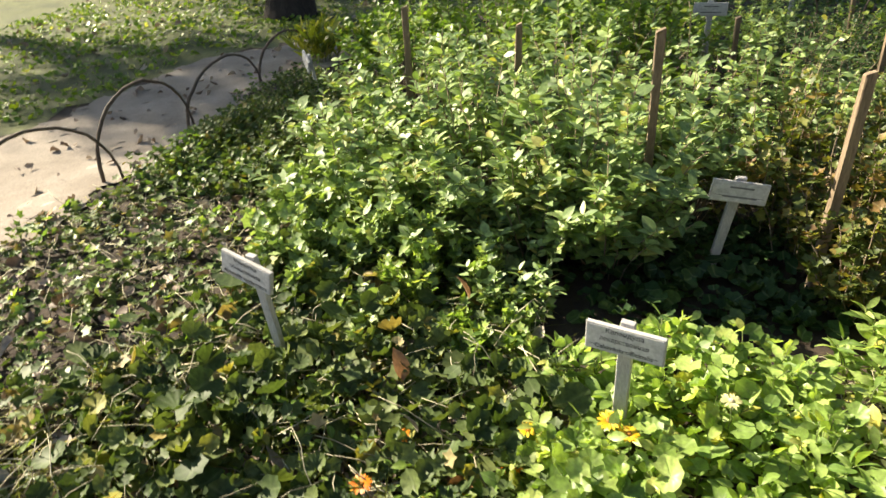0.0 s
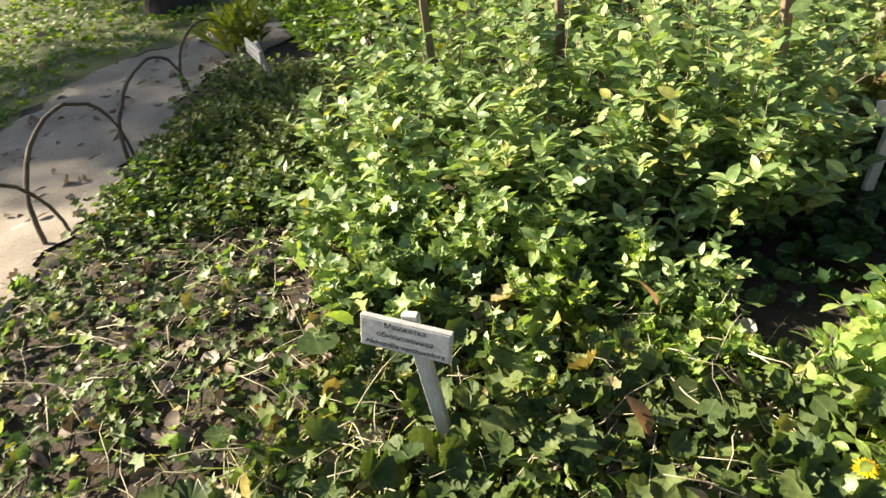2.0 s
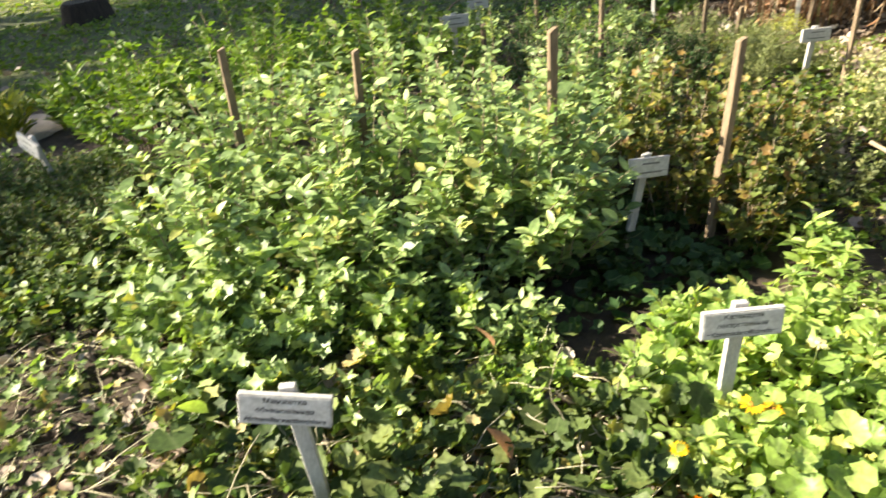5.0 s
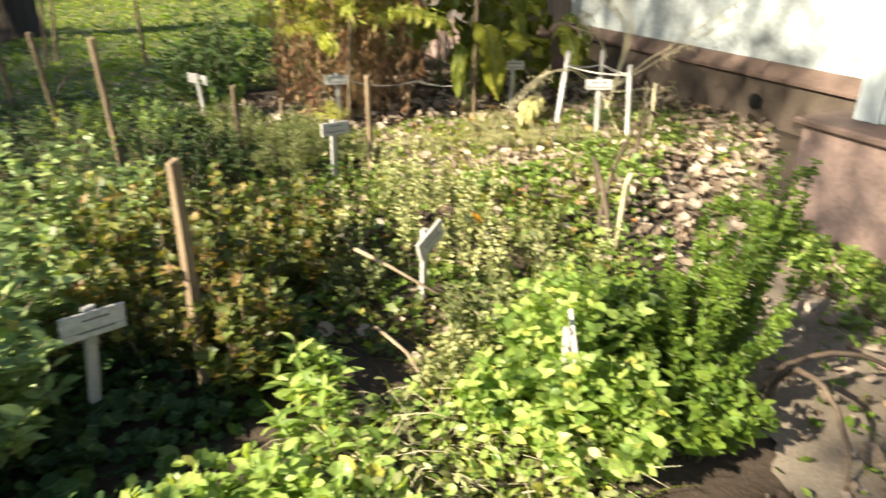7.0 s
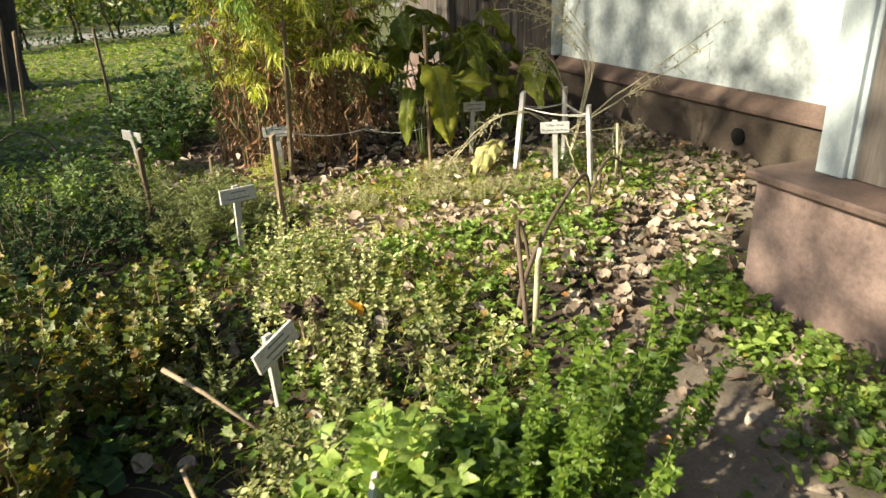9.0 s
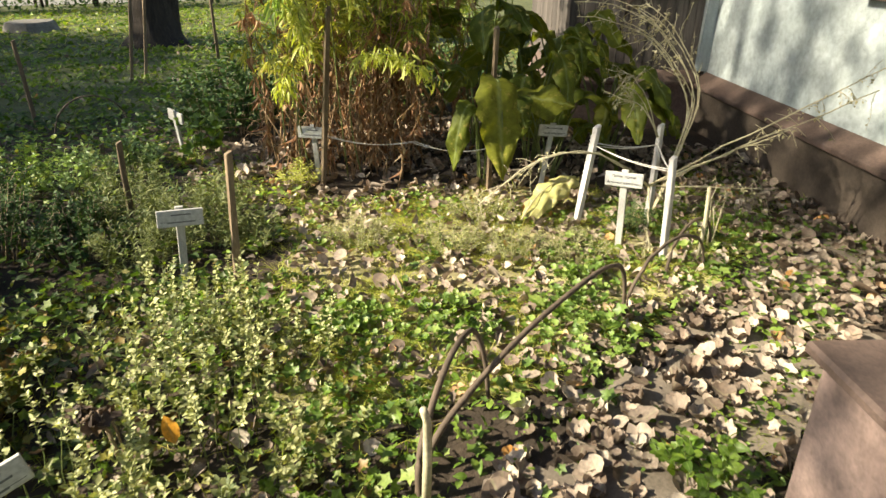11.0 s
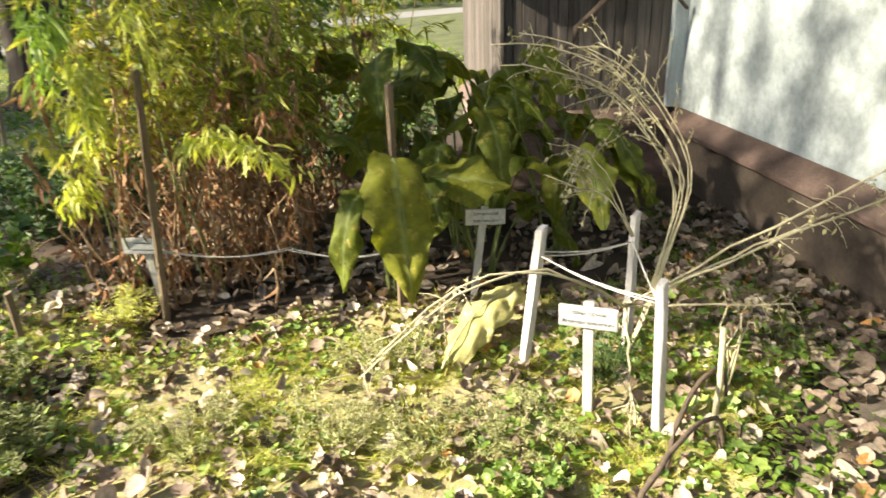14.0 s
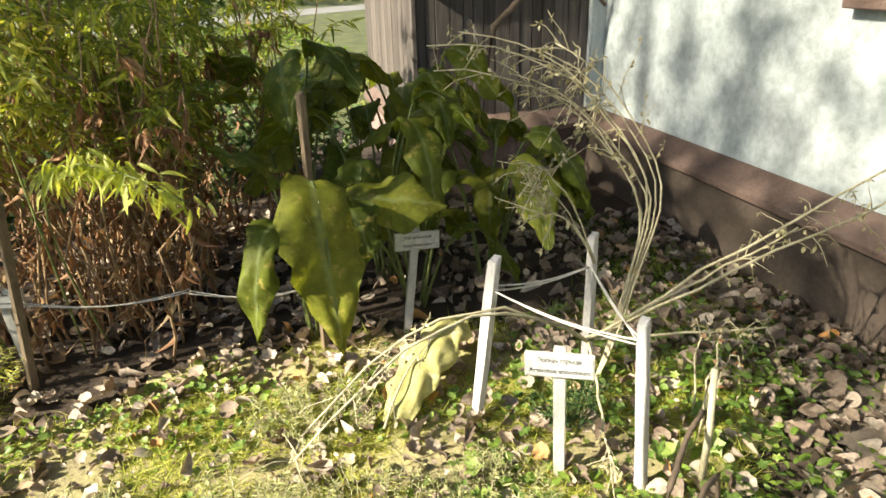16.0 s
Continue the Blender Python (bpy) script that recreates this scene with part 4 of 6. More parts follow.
for x, y, z, top in ((5.865, 2.672, 0.685, (5.927, 2.624)), (5.86, 1.985, 0.615, (5.915, 2.055)), (6.36, 2.44, 0.66, (6.39, 2.46))):
    stake(x, y, z, top, 0.043, WHITE_POST, "whitewashed square post with string tied round it", "white posts round the wormwood", "white_post")


# string tied between the white posts
def cord(name, pts, r, material, label, category, sag=0.01, seed=1):
    rng = np.random.default_rng(seed)
    paths = []
    for a, b in zip(pts, pts[1:]):
        for k in range(2):
            a2, b2 = np.array(a) + rng.normal(0, 0.008, 3), np.array(b) + rng.normal(0, 0.008, 3)
            t = np.linspace(0, 1, 9)[:, None]
            p = a2 + (b2 - a2) * t
            p[:, 2:3] -= sag * rng.uniform(0.5, 3) * np.sin(np.pi * t)
            paths.append(p)
    root = thing(name, label, category)
    for p in paths:
        part("strand", tubes("strand", [p], r, r, 5), material, root)
    return root


cord("string", [(5.92, 2.64, 0.55), (6.38, 2.46, 0.53), (5.90, 2.05, 0.54), (5.92, 2.64, 0.56)], 0.0035, STRING, "pale string wound round the three white posts", "string", 0.012, 3)
cord("string", [(4.94, 4.40, 0.40), (5.5, 3.95, 0.36), (5.93, 3.56, 0.34)], 0.003, STRING, "thin pale string stretched before the dry stalks", "string", 0.02, 4)


# ---- bent withy hoops ----
def hoop(a, b, h, r=0.011, lean=(0, 0), label="thin brown branch bent into a hoop", seed=1):
    rng = np.random.default_rng(seed)
    t = np.linspace(0, 1, 17)
    a, b = np.array(a), np.array(b)
    s = np.sin(np.pi * t)
    p = np.zeros((17, 3))
    p[:, :2] = a + (b - a) * (0.5 - 0.5 * np.cos(np.pi * t))[:, None] + np.outer(s, lean)
    p[:, 2] = h * s ** 0.8 - 0.02
    p[1:-1] += rng.normal(0, 0.0025, (15, 3))
    return tagged(part("hoop", tubes("hoop", [p], r, r * 0.65, 7), HOOP_WOOD), label, "hoop", "bent branch hoops edging the beds")


hoop((-2.64, 2.75), (-2.15, 3.49), 0.50, 0.013, seed=1)
hoop((-2.27, 3.46), (-2.03, 4.32), 0.52, 0.013, seed=2)
hoop((-2.06, 4.27), (-1.86, 5.35), 0.42, 0.013, seed=3)
hoop((-1.92, 5.47), (-1.60, 6.20), 0.38, 0.013, seed=4)
hoop((2.29, 0.42), (2.66, -0.06), 0.27, 0.012, seed=5, lean=(0.0, 0.06))
hoop((2.33, 0.39), (2.05, 0.12), 0.27, 0.013, seed=6, lean=(0.08, 0.02))


def bent_branch(ctrl, r, label):
    """A branch stuck in the ground at both ends, bent through the given places."""
    c = [Vector(v) for v in ctrl]
    c = [c[0] * 2 - c[1]] + c + [c[-1] * 2 - c[-2]]
    pts = []
    for k in range(1, len(c) - 2):
        for t in np.linspace(0, 1, 7, endpoint=False):
            a, b, d, e = c[k - 1], c[k], c[k + 1], c[k + 2]
            pts.append(0.5 * (2 * b + (d - a) * t + (2 * a - 5 * b + 4 * d - e) * t * t + (3 * b - a - 3 * d + e) * t ** 3))
    pts.append(c[-2])
    ob = part("hoop", tubes("hoop", [np.array([tuple(v) for v in pts])], r, r * 0.7, 7), HOOP_WOOD)
    return tagged(ob, label, "hoop", "bent branch hoops edging the beds")


bent_branch([(3.58, 1.46, -0.03), (3.72, 1.50, 0.13), (4.10, 1.56, 0.28), (4.50, 1.60, 0.38), (4.80, 1.635, 0.40), (4.97, 1.66, 0.30), (5.04, 1.67, -0.03)], 0.014, "long brown branch bent low over the bed edge")
bent_branch([(3.52, 1.38, 0.0), (3.56, 1.42, 0.18), (3.78, 1.56, 0.33), (4.0, 1.67, 0.35), (4.07, 1.66, 0.2), (4.09, 1.64, -0.03)], 0.014, "short brown branch bent into a hoop at the bed edge")
hoop((5.08, 1.70), (5.92, 1.76), 0.34, 0.011, seed=9)
hoop((5.70, 1.86), (6.20, 1.88), 0.30, 0.011, seed=10)
hoop((3.62, 6.9), (4.3, 7.0), 0.4, 0.009, seed=12)
hoop((2.5, 6.8), (3.2, 6.9), 0.38, 0.009, seed=13)
hoop((1.2, 6.6), (2.0, 6.7), 0.38, 0.009, seed=14)
ob = part("cut_branch", tubes("cut_branch", [np.array([(3.51, 1.33, -0.02), (3.51, 1.325, 0.2), (3.50, 1.315, 0.38), (3.46, 1.285, 0.46)])], 0.016, 0.013, 8), PALE_STALK)
tagged(ob, "pale cut branch stuck upright in the bed edge", "branch")
ob = part("cut_branch", tubes("cut_branch", [np.array([(5.98, 1.83, -0.02), (5.99, 1.83, 0.25), (5.98, 1.84, 0.48)])], 0.013, 0.011, 8), PALE_STALK)
tagged(ob, "pale cut stick standing beside the white posts", "branch")
ob = part("cut_branch", tubes("cut_branch", [np.array([(2.02, 1.97, 0.02), (1.91, 1.83, 0.14), (1.82, 1.62, 0.14), (1.74, 1.44, 0.04)])], 0.009, 0.006, 7), TWIG)
tagged(ob, "bare dry branch lying over the herbs", "branch")
ob = part("cut_branch", tubes("cut_branch", [np.array([(2.03, 2.02, 0.40), (2.06, 1.86, 0.345), (2.08, 1.64, 0.27)])], 0.009, 0.006, 7), TWIG)
tagged(ob, "pale broken branch leaning on the crooked sign", "branch")

PALE_WHORL = leaf_mat("pale_whorl", [(0.0, (0.30, 0.34, 0.22)), (0.6, (0.46, 0.48, 0.36)), (1.0, (0.58, 0.56, 0.50))], 0.2, 0.7, 0.0)
DEAD_LEAF = leaf_mat("dead_hanging_leaf", [(0.0, (0.05, 0.032, 0.024)), (0.7, (0.11, 0.072, 0.05)), (1.0, (0.2, 0.14, 0.09))], 0.12, 0.8, 0.0, fresh=False)
ORANGE_LEAF = leaf_mat("orange_dead_leaf", [(0.0, (0.70, 0.30, 0.02)), (1.0, (0.75, 0.36, 0.03))], 0.25, 0.5, 0.2, fresh=False)
# ---- the leafy bush and its neighbours ----
for k, (x, y, sp, h, st) in enumerate(((-0.6, 3.1, 0.55, 0.66, 46), (0.0, 2.95, 0.62, 0.82, 56), (0.55, 2.75, 0.58, 0.9, 56), (-0.3, 3.7, 0.7, 0.9, 46), (0.5, 3.6, 0.7, 0.95, 46),
                                      (1.0, 3.0, 0.45, 0.75, 30), (0.60, 2.48, 0.36, 0.60, 34), (-0.2, 2.62, 0.42, 0.50, 34), (0.3, 2.55, 0.35, 0.55, 26))):
    shrub("leafy_bush", "dense green bush with small oval leaves on arching stems", "bush", x, y, sp, h, st, 27, OVAL, 0.098, BUSH_LEAF, TWIG, 400 + k,
          start=0.25, group="leafy bushes of the middle bed", base_r=0.35, flat=0.28)
# Leaf colour darker than the front bush, to hold the shade back here.
for k, (x, y, sp, h, st) in enumerate(((0.1, 4.9, 0.8, 0.92, 46), (1.0, 4.6, 0.7, 0.85, 40), (-0.6, 5.2, 0.7, 0.78, 40), (1.3, 5.6, 0.8, 0.7, 36), (0.5, 5.9, 0.8, 0.6, 30))):
    shrub("dark_bush", "leafy bush at the back, shade put into its darker green", "bush", x, y, sp, h, st, 40, OVAL, 0.085, MINT_LEAF, TWIG, 420 + k, group="bushes in the shade behind", base_r=0.4)
for k, (x, y, sp, h) in enumerate(((1.35, 2.75, 0.4, 0.75), (1.7, 2.5, 0.42, 0.6), (1.55, 3.3, 0.5, 0.85), (2.0, 3.0, 0.45, 0.6), (2.15, 2.55, 0.35, 0.42), (1.2, 3.7, 0.4, 0.9), (1.45, 2.5, 0.32, 0.66), (1.48, 2.12, 0.22, 0.52), (1.75, 3.75, 0.45, 0.8), (2.4, 2.8, 0.4, 0.5), (1.95, 3.45, 0.4, 0.62))):
    shrub("currant_bush", "sparse bush with lobed leaves turning yellow and brown" if y < 3.1 else "loose green bush behind the yellowing ones", "bush", x, y, sp, h, 24, 24 if y < 3.1 else 32, LOBED if y < 3.1 else OVAL, 0.072, CURRANT_LEAF if y < 3.1 else BUSH_LEAF, TWIG, 440 + k, group="yellowing bushes", start=0.1, upward=0.05, base_r=0.4)
# Light green leaf colours here also stand for sun falling before the bush.
for k, (x, y, sp, h) in enumerate(((-0.5, 2.42, 0.26, 0.26), (-0.12, 2.25, 0.28, 0.36), (0.2, 2.2, 0.26, 0.34), (-0.62, 2.72, 0.26, 0.30), (-0.3, 2.0, 0.24, 0.20), (0.08, 1.9, 0.24, 0.18), (-0.05, 2.5, 0.25, 0.36))):
    shrub("sunny_weeds", "clump of lobed leaves before the bush, light green for sunlight", "weeds", x, y, sp, h, 26, 14, LOBED if k % 2 else OVAL, 0.068, LIME_LEAF if k % 2 else BUSH_LEAF, GREEN_STEM, 840 + k, group="sunny weeds before the bush", start=0.2, stem_r=0.002, upward=0.35, base_r=0.6)
for k, (x, y, sp, h) in enumerate(((-0.78, 2.55, 0.28, 0.34), (-0.48, 2.78, 0.28, 0.46), (-0.85, 2.92, 0.24, 0.36), (-0.28, 2.42, 0.26, 0.38), (-0.6, 2.35, 0.24, 0.26))):
    shrub("pale_leafy_weeds", "pale green weeds with broad lobed leaves at the foot of the bush", "weeds", x, y, sp, h, 24, 13, LOBED, 0.088, BUSH_LEAF, GREEN_STEM, 880 + k, group="pale weeds at the foot of the bush", start=0.3, stem_r=0.0022, upward=0.3, base_r=0.6, flat=0.45)
# low small-leaved herb mound by the left path
for k, (x, y, sp, h) in enumerate(((-1.45, 4.15, 0.45, 0.27), (-1.05, 3.9, 0.4, 0.32), (-1.35, 4.7, 0.5, 0.30), (-0.95, 4.4, 0.4, 0.36), (-1.7, 3.7, 0.35, 0.14), (-1.1, 3.45, 0.35, 0.15))):
    shrub("herb_mound", "low mound of a dark small-leaved herb", "herb", x, y, sp, h, 110, 26, OVAL, 0.042, THYME_LEAF, TWIG, 460 + k, group="low herb mounds", start=0.1, stem_r=0.0018, base_r=0.7)
HERB = [(-2.05, 3.35), (-1.5, 3.2), (-0.95, 3.15), (-0.75, 3.6), (-0.6, 4.4), (-0.8, 5.2), (-1.5, 5.5), (-1.8, 4.8), (-1.95, 4.2)]
cover("herb_leaves", "tiny dark leaves matted over the herb mound", HERB, 6500, LOBED, 0.050, THYME_LEAF, 37, 0.0, 0.20, 0.7)
cover("herb_young_leaves", "brighter young leaves on the herb mound", HERB, 2000, OVAL, 0.048, MINT_LEAF, 38, 0.06, 0.22, 0.7)
# Dark leaf colour carries the shade behind the clump.
for k, (x, y, h) in enumerate(((5.5, 6.7, 1.0), (6.3, 6.4, 1.05), (7.1, 6.1, 1.0), (7.8, 5.8, 0.9), (5.0, 6.3, 0.7))):
    shrub("shade_bush", "leafy bush behind the tall clump, shade put into its leaf colour", "bush", x, y, 0.6, h, 40, 34, OVAL, 0.09, DARK_LEAF, TWIG, 470 + k, group="shaded bushes behind the clump", start=0.1, base_r=0.5)
# strap-leaved plant at the far left
for k, (x, y) in enumerate(((-1.55, 6.15), (-1.0, 6.2), (-0.5, 6.0))):
    shrub("strap_leaf_plant", "clump of upright yellow-green pointed leaves", "plant", x, y, 0.30, 0.42, 24, 11, oval_leaf(0.2, 4, 0.15, 0.25), 0.20, GRASS if k == 0 else LAWN_LEAF, GREEN_STEM, 480 + k, group="yellow-green leafy clumps", base_r=0.5, upward=1.1, start=0.1)

# ground leaves under the bush, their dark colour deepening the shade there
cover("shade_leaves", "rounded ground leaves under the bush, shade put into their dark colour", [(0.1, 2.1), (0.9, 1.95), (1.7, 2.0), (2.0, 2.3), (1.3, 2.75), (0.3, 2.75), (-0.2, 2.5)], 900, ROUND, 0.085, DARK_LEAF, 31, 0.01, 0.12)
# lady's mantle patch and its litter
MANTLE = [(-1.9, 1.05), (-0.9, 0.95), (0.2, 1.0), (0.35, 1.5), (0.25, 2.2), (-0.3, 2.6), (-0.85, 2.65), (-1.05, 2.2), (-1.25, 1.75), (-1.9, 1.5)]
cover("mantle_leaves", "grey-green rounded lobed leaves mixed with yellow ones", MANTLE, 1500, lobed_leaf(7, 21, 0.15, 0.22, 0.45, 0.06), 0.082, MANTLE_LEAF, 32, 0.02, 0.19, 0.75)
cover("mantle_large_leaves", "broad grey-green lobed leaves on long stalks", MANTLE, 170, lobed_leaf(9, 36, 0.10, 0.24, 0.35, 0.05), 0.10, MANTLE_LEAF, 132, 0.10, 0.24, 0.55)
cover("mantle_cut_leaves", "deeply cut small leaves among the rounded ones", MANTLE, 1100, LOBED, 0.062, MANTLE_LEAF, 133, 0.04, 0.2, 0.7)
cover("mantle_small_leaves", "small weeds between the lobed leaves", MANTLE, 2400, OVAL, 0.042, MINT_LEAF, 33, 0.0, 0.17, 0.7)
grass("mantle_grass", "thin grass and stalks among the lobed leaves", MANTLE, 4200, 0.2, GRASS, 34, 0.025, 0.8)
LEFT_SOIL = [(-2.5, 2.2), (-2.1, 1.5), (-1.3, 1.7), (-1.0, 2.2), (-0.85, 2.75), (-0.75, 3.2), (-1.3, 3.3), (-2.0, 3.5), (-2.4, 3.0)]
cover("weedy_edge", "pale weeds and stalks on the dry bed edge", LEFT_SOIL, 1500, LOBED, 0.055, MANTLE_LEAF, 35, 0.0, 0.10)
cover("weedy_edge_light", "light green weeds on the dry bed edge", LEFT_SOIL, 420, LOBED, 0.06, CLOVER_LEAF, 135, 0.02, 0.12)
grass("weedy_edge_grass", "dry grass on the bed edge", LEFT_SOIL, 900, 0.14, GRASS, 36, 0.03, 1.2)

# ---- marigolds and the lime green herbs ----
MARIGOLD = [(0.15, 0.95), (0.8, 0.6), (1.15, 0.8), (1.25, 1.2), (1.2, 1.6), (1.0, 1.85), (0.6, 1.85), (0.3, 1.6)]
for k, (x, y) in enumerate(((0.32, 1.25), (0.62, 1.12), (0.75, 1.45), (0.45, 1.62), (1.0, 1.25), (0.95, 1.62), (1.15, 1.45), (0.9, 0.88), (0.7, 1.72))):
    shrub("marigold_plant", "bright green marigold plant with spoon-shaped leaves", "marigold", x, y, 0.24, 0.25, 18, 9, oval_leaf(0.46, 4, 0.1, 0.3, 0.62), 0.085, LIME_LEAF, GREEN_STEM, 500 + k,
          group="marigold plants", start=0.15, stem_r=0.003, base_r=0.3, upward=0.5)
straw("mantle_straw", "dry stalks and twigs lying among the leaves", MANTLE, 620, 0.22, 0.12, 81)
straw("edge_straw", "pale dry stalks lying on the bed edge", LEFT_SOIL, 260, 0.25, 0.06, 82)
SPARSE = [(1.15, 0.8), (1.7, 0.65), (2.0, 1.2), (1.75, 1.6), (1.35, 1.75), (1.15, 1.5)]
cover("sparse_weeds", "thin light weeds between the marigolds and the mint", SPARSE, 1300, OVAL, 0.048, LIME_LEAF, 142, 0.0, 0.14, 0.7)
grass("sparse_grass", "thin grass between the marigolds and the mint", SPARSE, 420, 0.16, GRASS, 143, 0.03, 0.7)
straw("sparse_straw", "dry stalks between the marigolds and the mint", SPARSE, 170, 0.2, 0.10, 144)
cover("sparse_grey_leaves", "pale grey-green leaves between the marigolds and the mint", SPARSE, 900, OVAL, 0.04, GREY_LEAF, 145, 0.0, 0.18, 0.7)
cover("marigold_round_leaves", "pale rounded leaves among the marigolds", MARIGOLD, 750, lobed_leaf(7, 21, 0.14, 0.18, 0.5), 0.072, LIME_LEAF, 141, 0.08, 0.24, 0.6)
cover("marigold_ground_leaves", "small bright weeds under the marigolds", MARIGOLD, 1700, OVAL, 0.045, LIME_LEAF, 41, 0.0, 0.13, 0.6)


def flower(x, y, z, r, petal, seed, stem_from):
    """A daisy-like flower: a ring of petals round a domed eye on a thin stem."""
    rng = np.random.default_rng(seed)
    root = thing("marigold_flower", "orange marigold flower in bloom" if petal is PETAL else "yellow marigold flower in bloom" if petal is PETAL_YELLOW else "pale round seed head on a stem", "flower", x, y, 0, 0, "marigold flowers")
    n = 18
    a = np.linspace(0, 2 * np.pi, n, endpoint=False) + rng.normal(0, 0.08, n)
    d = np.stack([np.cos(a), np.sin(a), np.full(n, 0.18)], 1)
    at = np.array([[0, 0, z]]) + d * r * 0.2
    tilt = np.array([[-0.25, -0.45, 1.0]])
    part("petals", scatter("petals", oval_leaf(0.3, 2, 0.05, 0.15, 0.6), at, d - 0.3 * np.outer(d @ unit(tilt)[0], unit(tilt)[0]), tilt, r * rng.uniform(0.8, 1.05, n), 0.05, rng), petal, root)
    bm = bmesh.new()
    bmesh.ops.create_uvsphere(bm, u_segments=10, v_segments=5, radius=r * 0.32)
    bmesh.ops.scale(bm, vec=(1, 1, 0.5), verts=bm.verts)
    bmesh.ops.translate(bm, vec=(0, 0, z + 0.002), verts=bm.verts)
    part("flower_eye", bm, FLOWER_EYE if petal is not PETAL_PALE else PALE_STALK, root)
    part("stem", tubes("stem", [arch(rng, (stem_from[0], stem_from[1], 0), (0, 0, z), 0.01, 0.005)], 0.0022, 0.0018, 5), GREEN_STEM, root)


for k, (x, y, z, r, pt) in enumerate(((0.215, 1.33, 0.17, 0.026, PETAL_YELLOW), (0.17, 1.22, 0.15, 0.034, PETAL), (0.44, 1.30, 0.24, 0.032, PETAL_YELLOW), (0.49, 1.27, 0.22, 0.028, PETAL_YELLOW),
                                      (-0.16, 1.33, 0.14, 0.026, PETAL), (-0.25, 1.14, 0.15, 0.03, PETAL), (0.02, 1.12, 0.12, 0.022, PETAL), (0.78, 1.35, 0.27, 0.028, PETAL_PALE), (0.27, 1.05, 0.13, 0.02, PETAL), (1.1, 1.0, 0.26, 0.022, PETAL_PALE))):
    flower(x, y, z, r, pt, 600 + k, (0.03, 0.02))

LANCE = oval_leaf(0.34, 4, 0.12, 0.35)
for k, (x, y, sp, h, leaf, size, mat, st) in enumerate((
        (1.50, 1.80, 0.17, 0.32, LANCE, 0.10, LIME_LEAF, 10), (1.36, 1.70, 0.14, 0.24, LANCE, 0.09, LIME_LEAF, 8),
        (2.02, 1.06, 0.30, 0.57, TOOTHED, 0.078, LIME_LEAF, 36), (1.78, 0.86, 0.27, 0.40, TOOTHED, 0.078, LIME_LEAF, 26), (1.80, 1.16, 0.22, 0.34, TOOTHED, 0.07, LIME_LEAF, 18), (2.18, 1.22, 0.22, 0.40, TOOTHED, 0.068, LIME_LEAF, 18),
        (2.28, 0.86, 0.28, 0.44, TOOTHED, 0.066, MINT_LEAF, 28), (2.02, 0.62, 0.26, 0.36, TOOTHED, 0.066, MINT_LEAF, 24), (2.55, 0.98, 0.28, 0.40, TOOTHED, 0.062, MINT_LEAF, 22))):
    shrub("mint_clump" if leaf is TOOTHED else "leafy_sprout", ("bushy clump of toothed bright green leaves" if mat is LIME_LEAF else "clump of deeper green toothed leaves by the path") if leaf is TOOTHED else "sunlit sprout with long pale green leaves before dark soil",
          "herb", x, y, sp, h, st, 26 if leaf is TOOTHED else 15, leaf, size, mat, GREEN_STEM, 700 + k, group="leafy herb clumps", start=0.12, base_r=0.45, stem_r=0.003)
# tall feathery stems that lean over towards the house
for k, (x, y, sp, h, lean) in enumerate(((2.12, 0.62, 0.22, 0.74, (0.45, -0.10)), (2.25, 0.55, 0.22, 0.86, (0.95, -0.08)), (2.35, 0.72, 0.22, 0.66, (0.55, 0.02)))):
    shrub("leaning_herb", "tall feathery dark green stems leaning over the sandy path", "herb", x, y, sp, h, 14, 150, OVAL, 0.042, MINT_LEAF, GREEN_STEM, 720 + k, lean=lean,
          start=0.25, droop=0.22, base_r=0.3, upward=0.15, group="leaning feathery herbs")
# grey-green fine herb
for k, (x, y, sp, h, st) in enumerate(((1.92, 1.44, 0.2, 0.26, 40), (2.20, 1.46, 0.25, 0.36, 50), (2.65, 1.35, 0.30, 0.36, 40), (2.75, 1.85, 0.32, 0.36, 40), (2.30, 2.25, 0.22, 0.22, 20), (3.05, 2.2, 0.3, 0.34, 34), (3.35, 2.35, 0.25, 0.36, 24), (2.95, 1.55, 0.28, 0.3, 30), (3.35, 1.8, 0.28, 0.26, 30), (2.95, 2.45, 0.26, 0.5, 30), (3.25, 2.7, 0.25, 0.46, 26), (3.5, 2.6, 0.22, 0.4, 22))):
    shrub("catmint", "wispy grey-green herb with pale flower spikes", "herb", x, y, sp, h, st if x < 2.6 else int(st * 0.42), 24, OVAL, 0.041, GREY_LEAF if k % 3 != 1 else SAGE_LEAF, GREEN_STEM, 740 + k, group="grey-green herbs", start=0.1, stem_r=0.0018, upward=0.5, base_r=0.55, flat=0.7)
MIDBED = [(1.9, 1.3), (2.6, 1.0), (3.2, 1.15), (3.9, 1.75), (3.8, 2.5), (3.75, 3.3), (3.0, 3.7), (2.2, 3.4), (1.9, 2.6)]
cover("midbed_weeds", "low mixed weeds over the middle bed", MIDBED, 2300, LOBED, 0.055, MINT_LEAF, 43, 0.0, 0.12, 0.6)
cover("midbed_leaves", "yellowing lobed leaves low in the bed", MIDBED, 1500, LOBED, 0.06, CURRANT_LEAF, 44, 0.0, 0.12, 0.6)
grass("midbed_grass", "thin grass in the middle bed", MIDBED, 1800, 0.16, GRASS, 45, 0.025, 0.6)

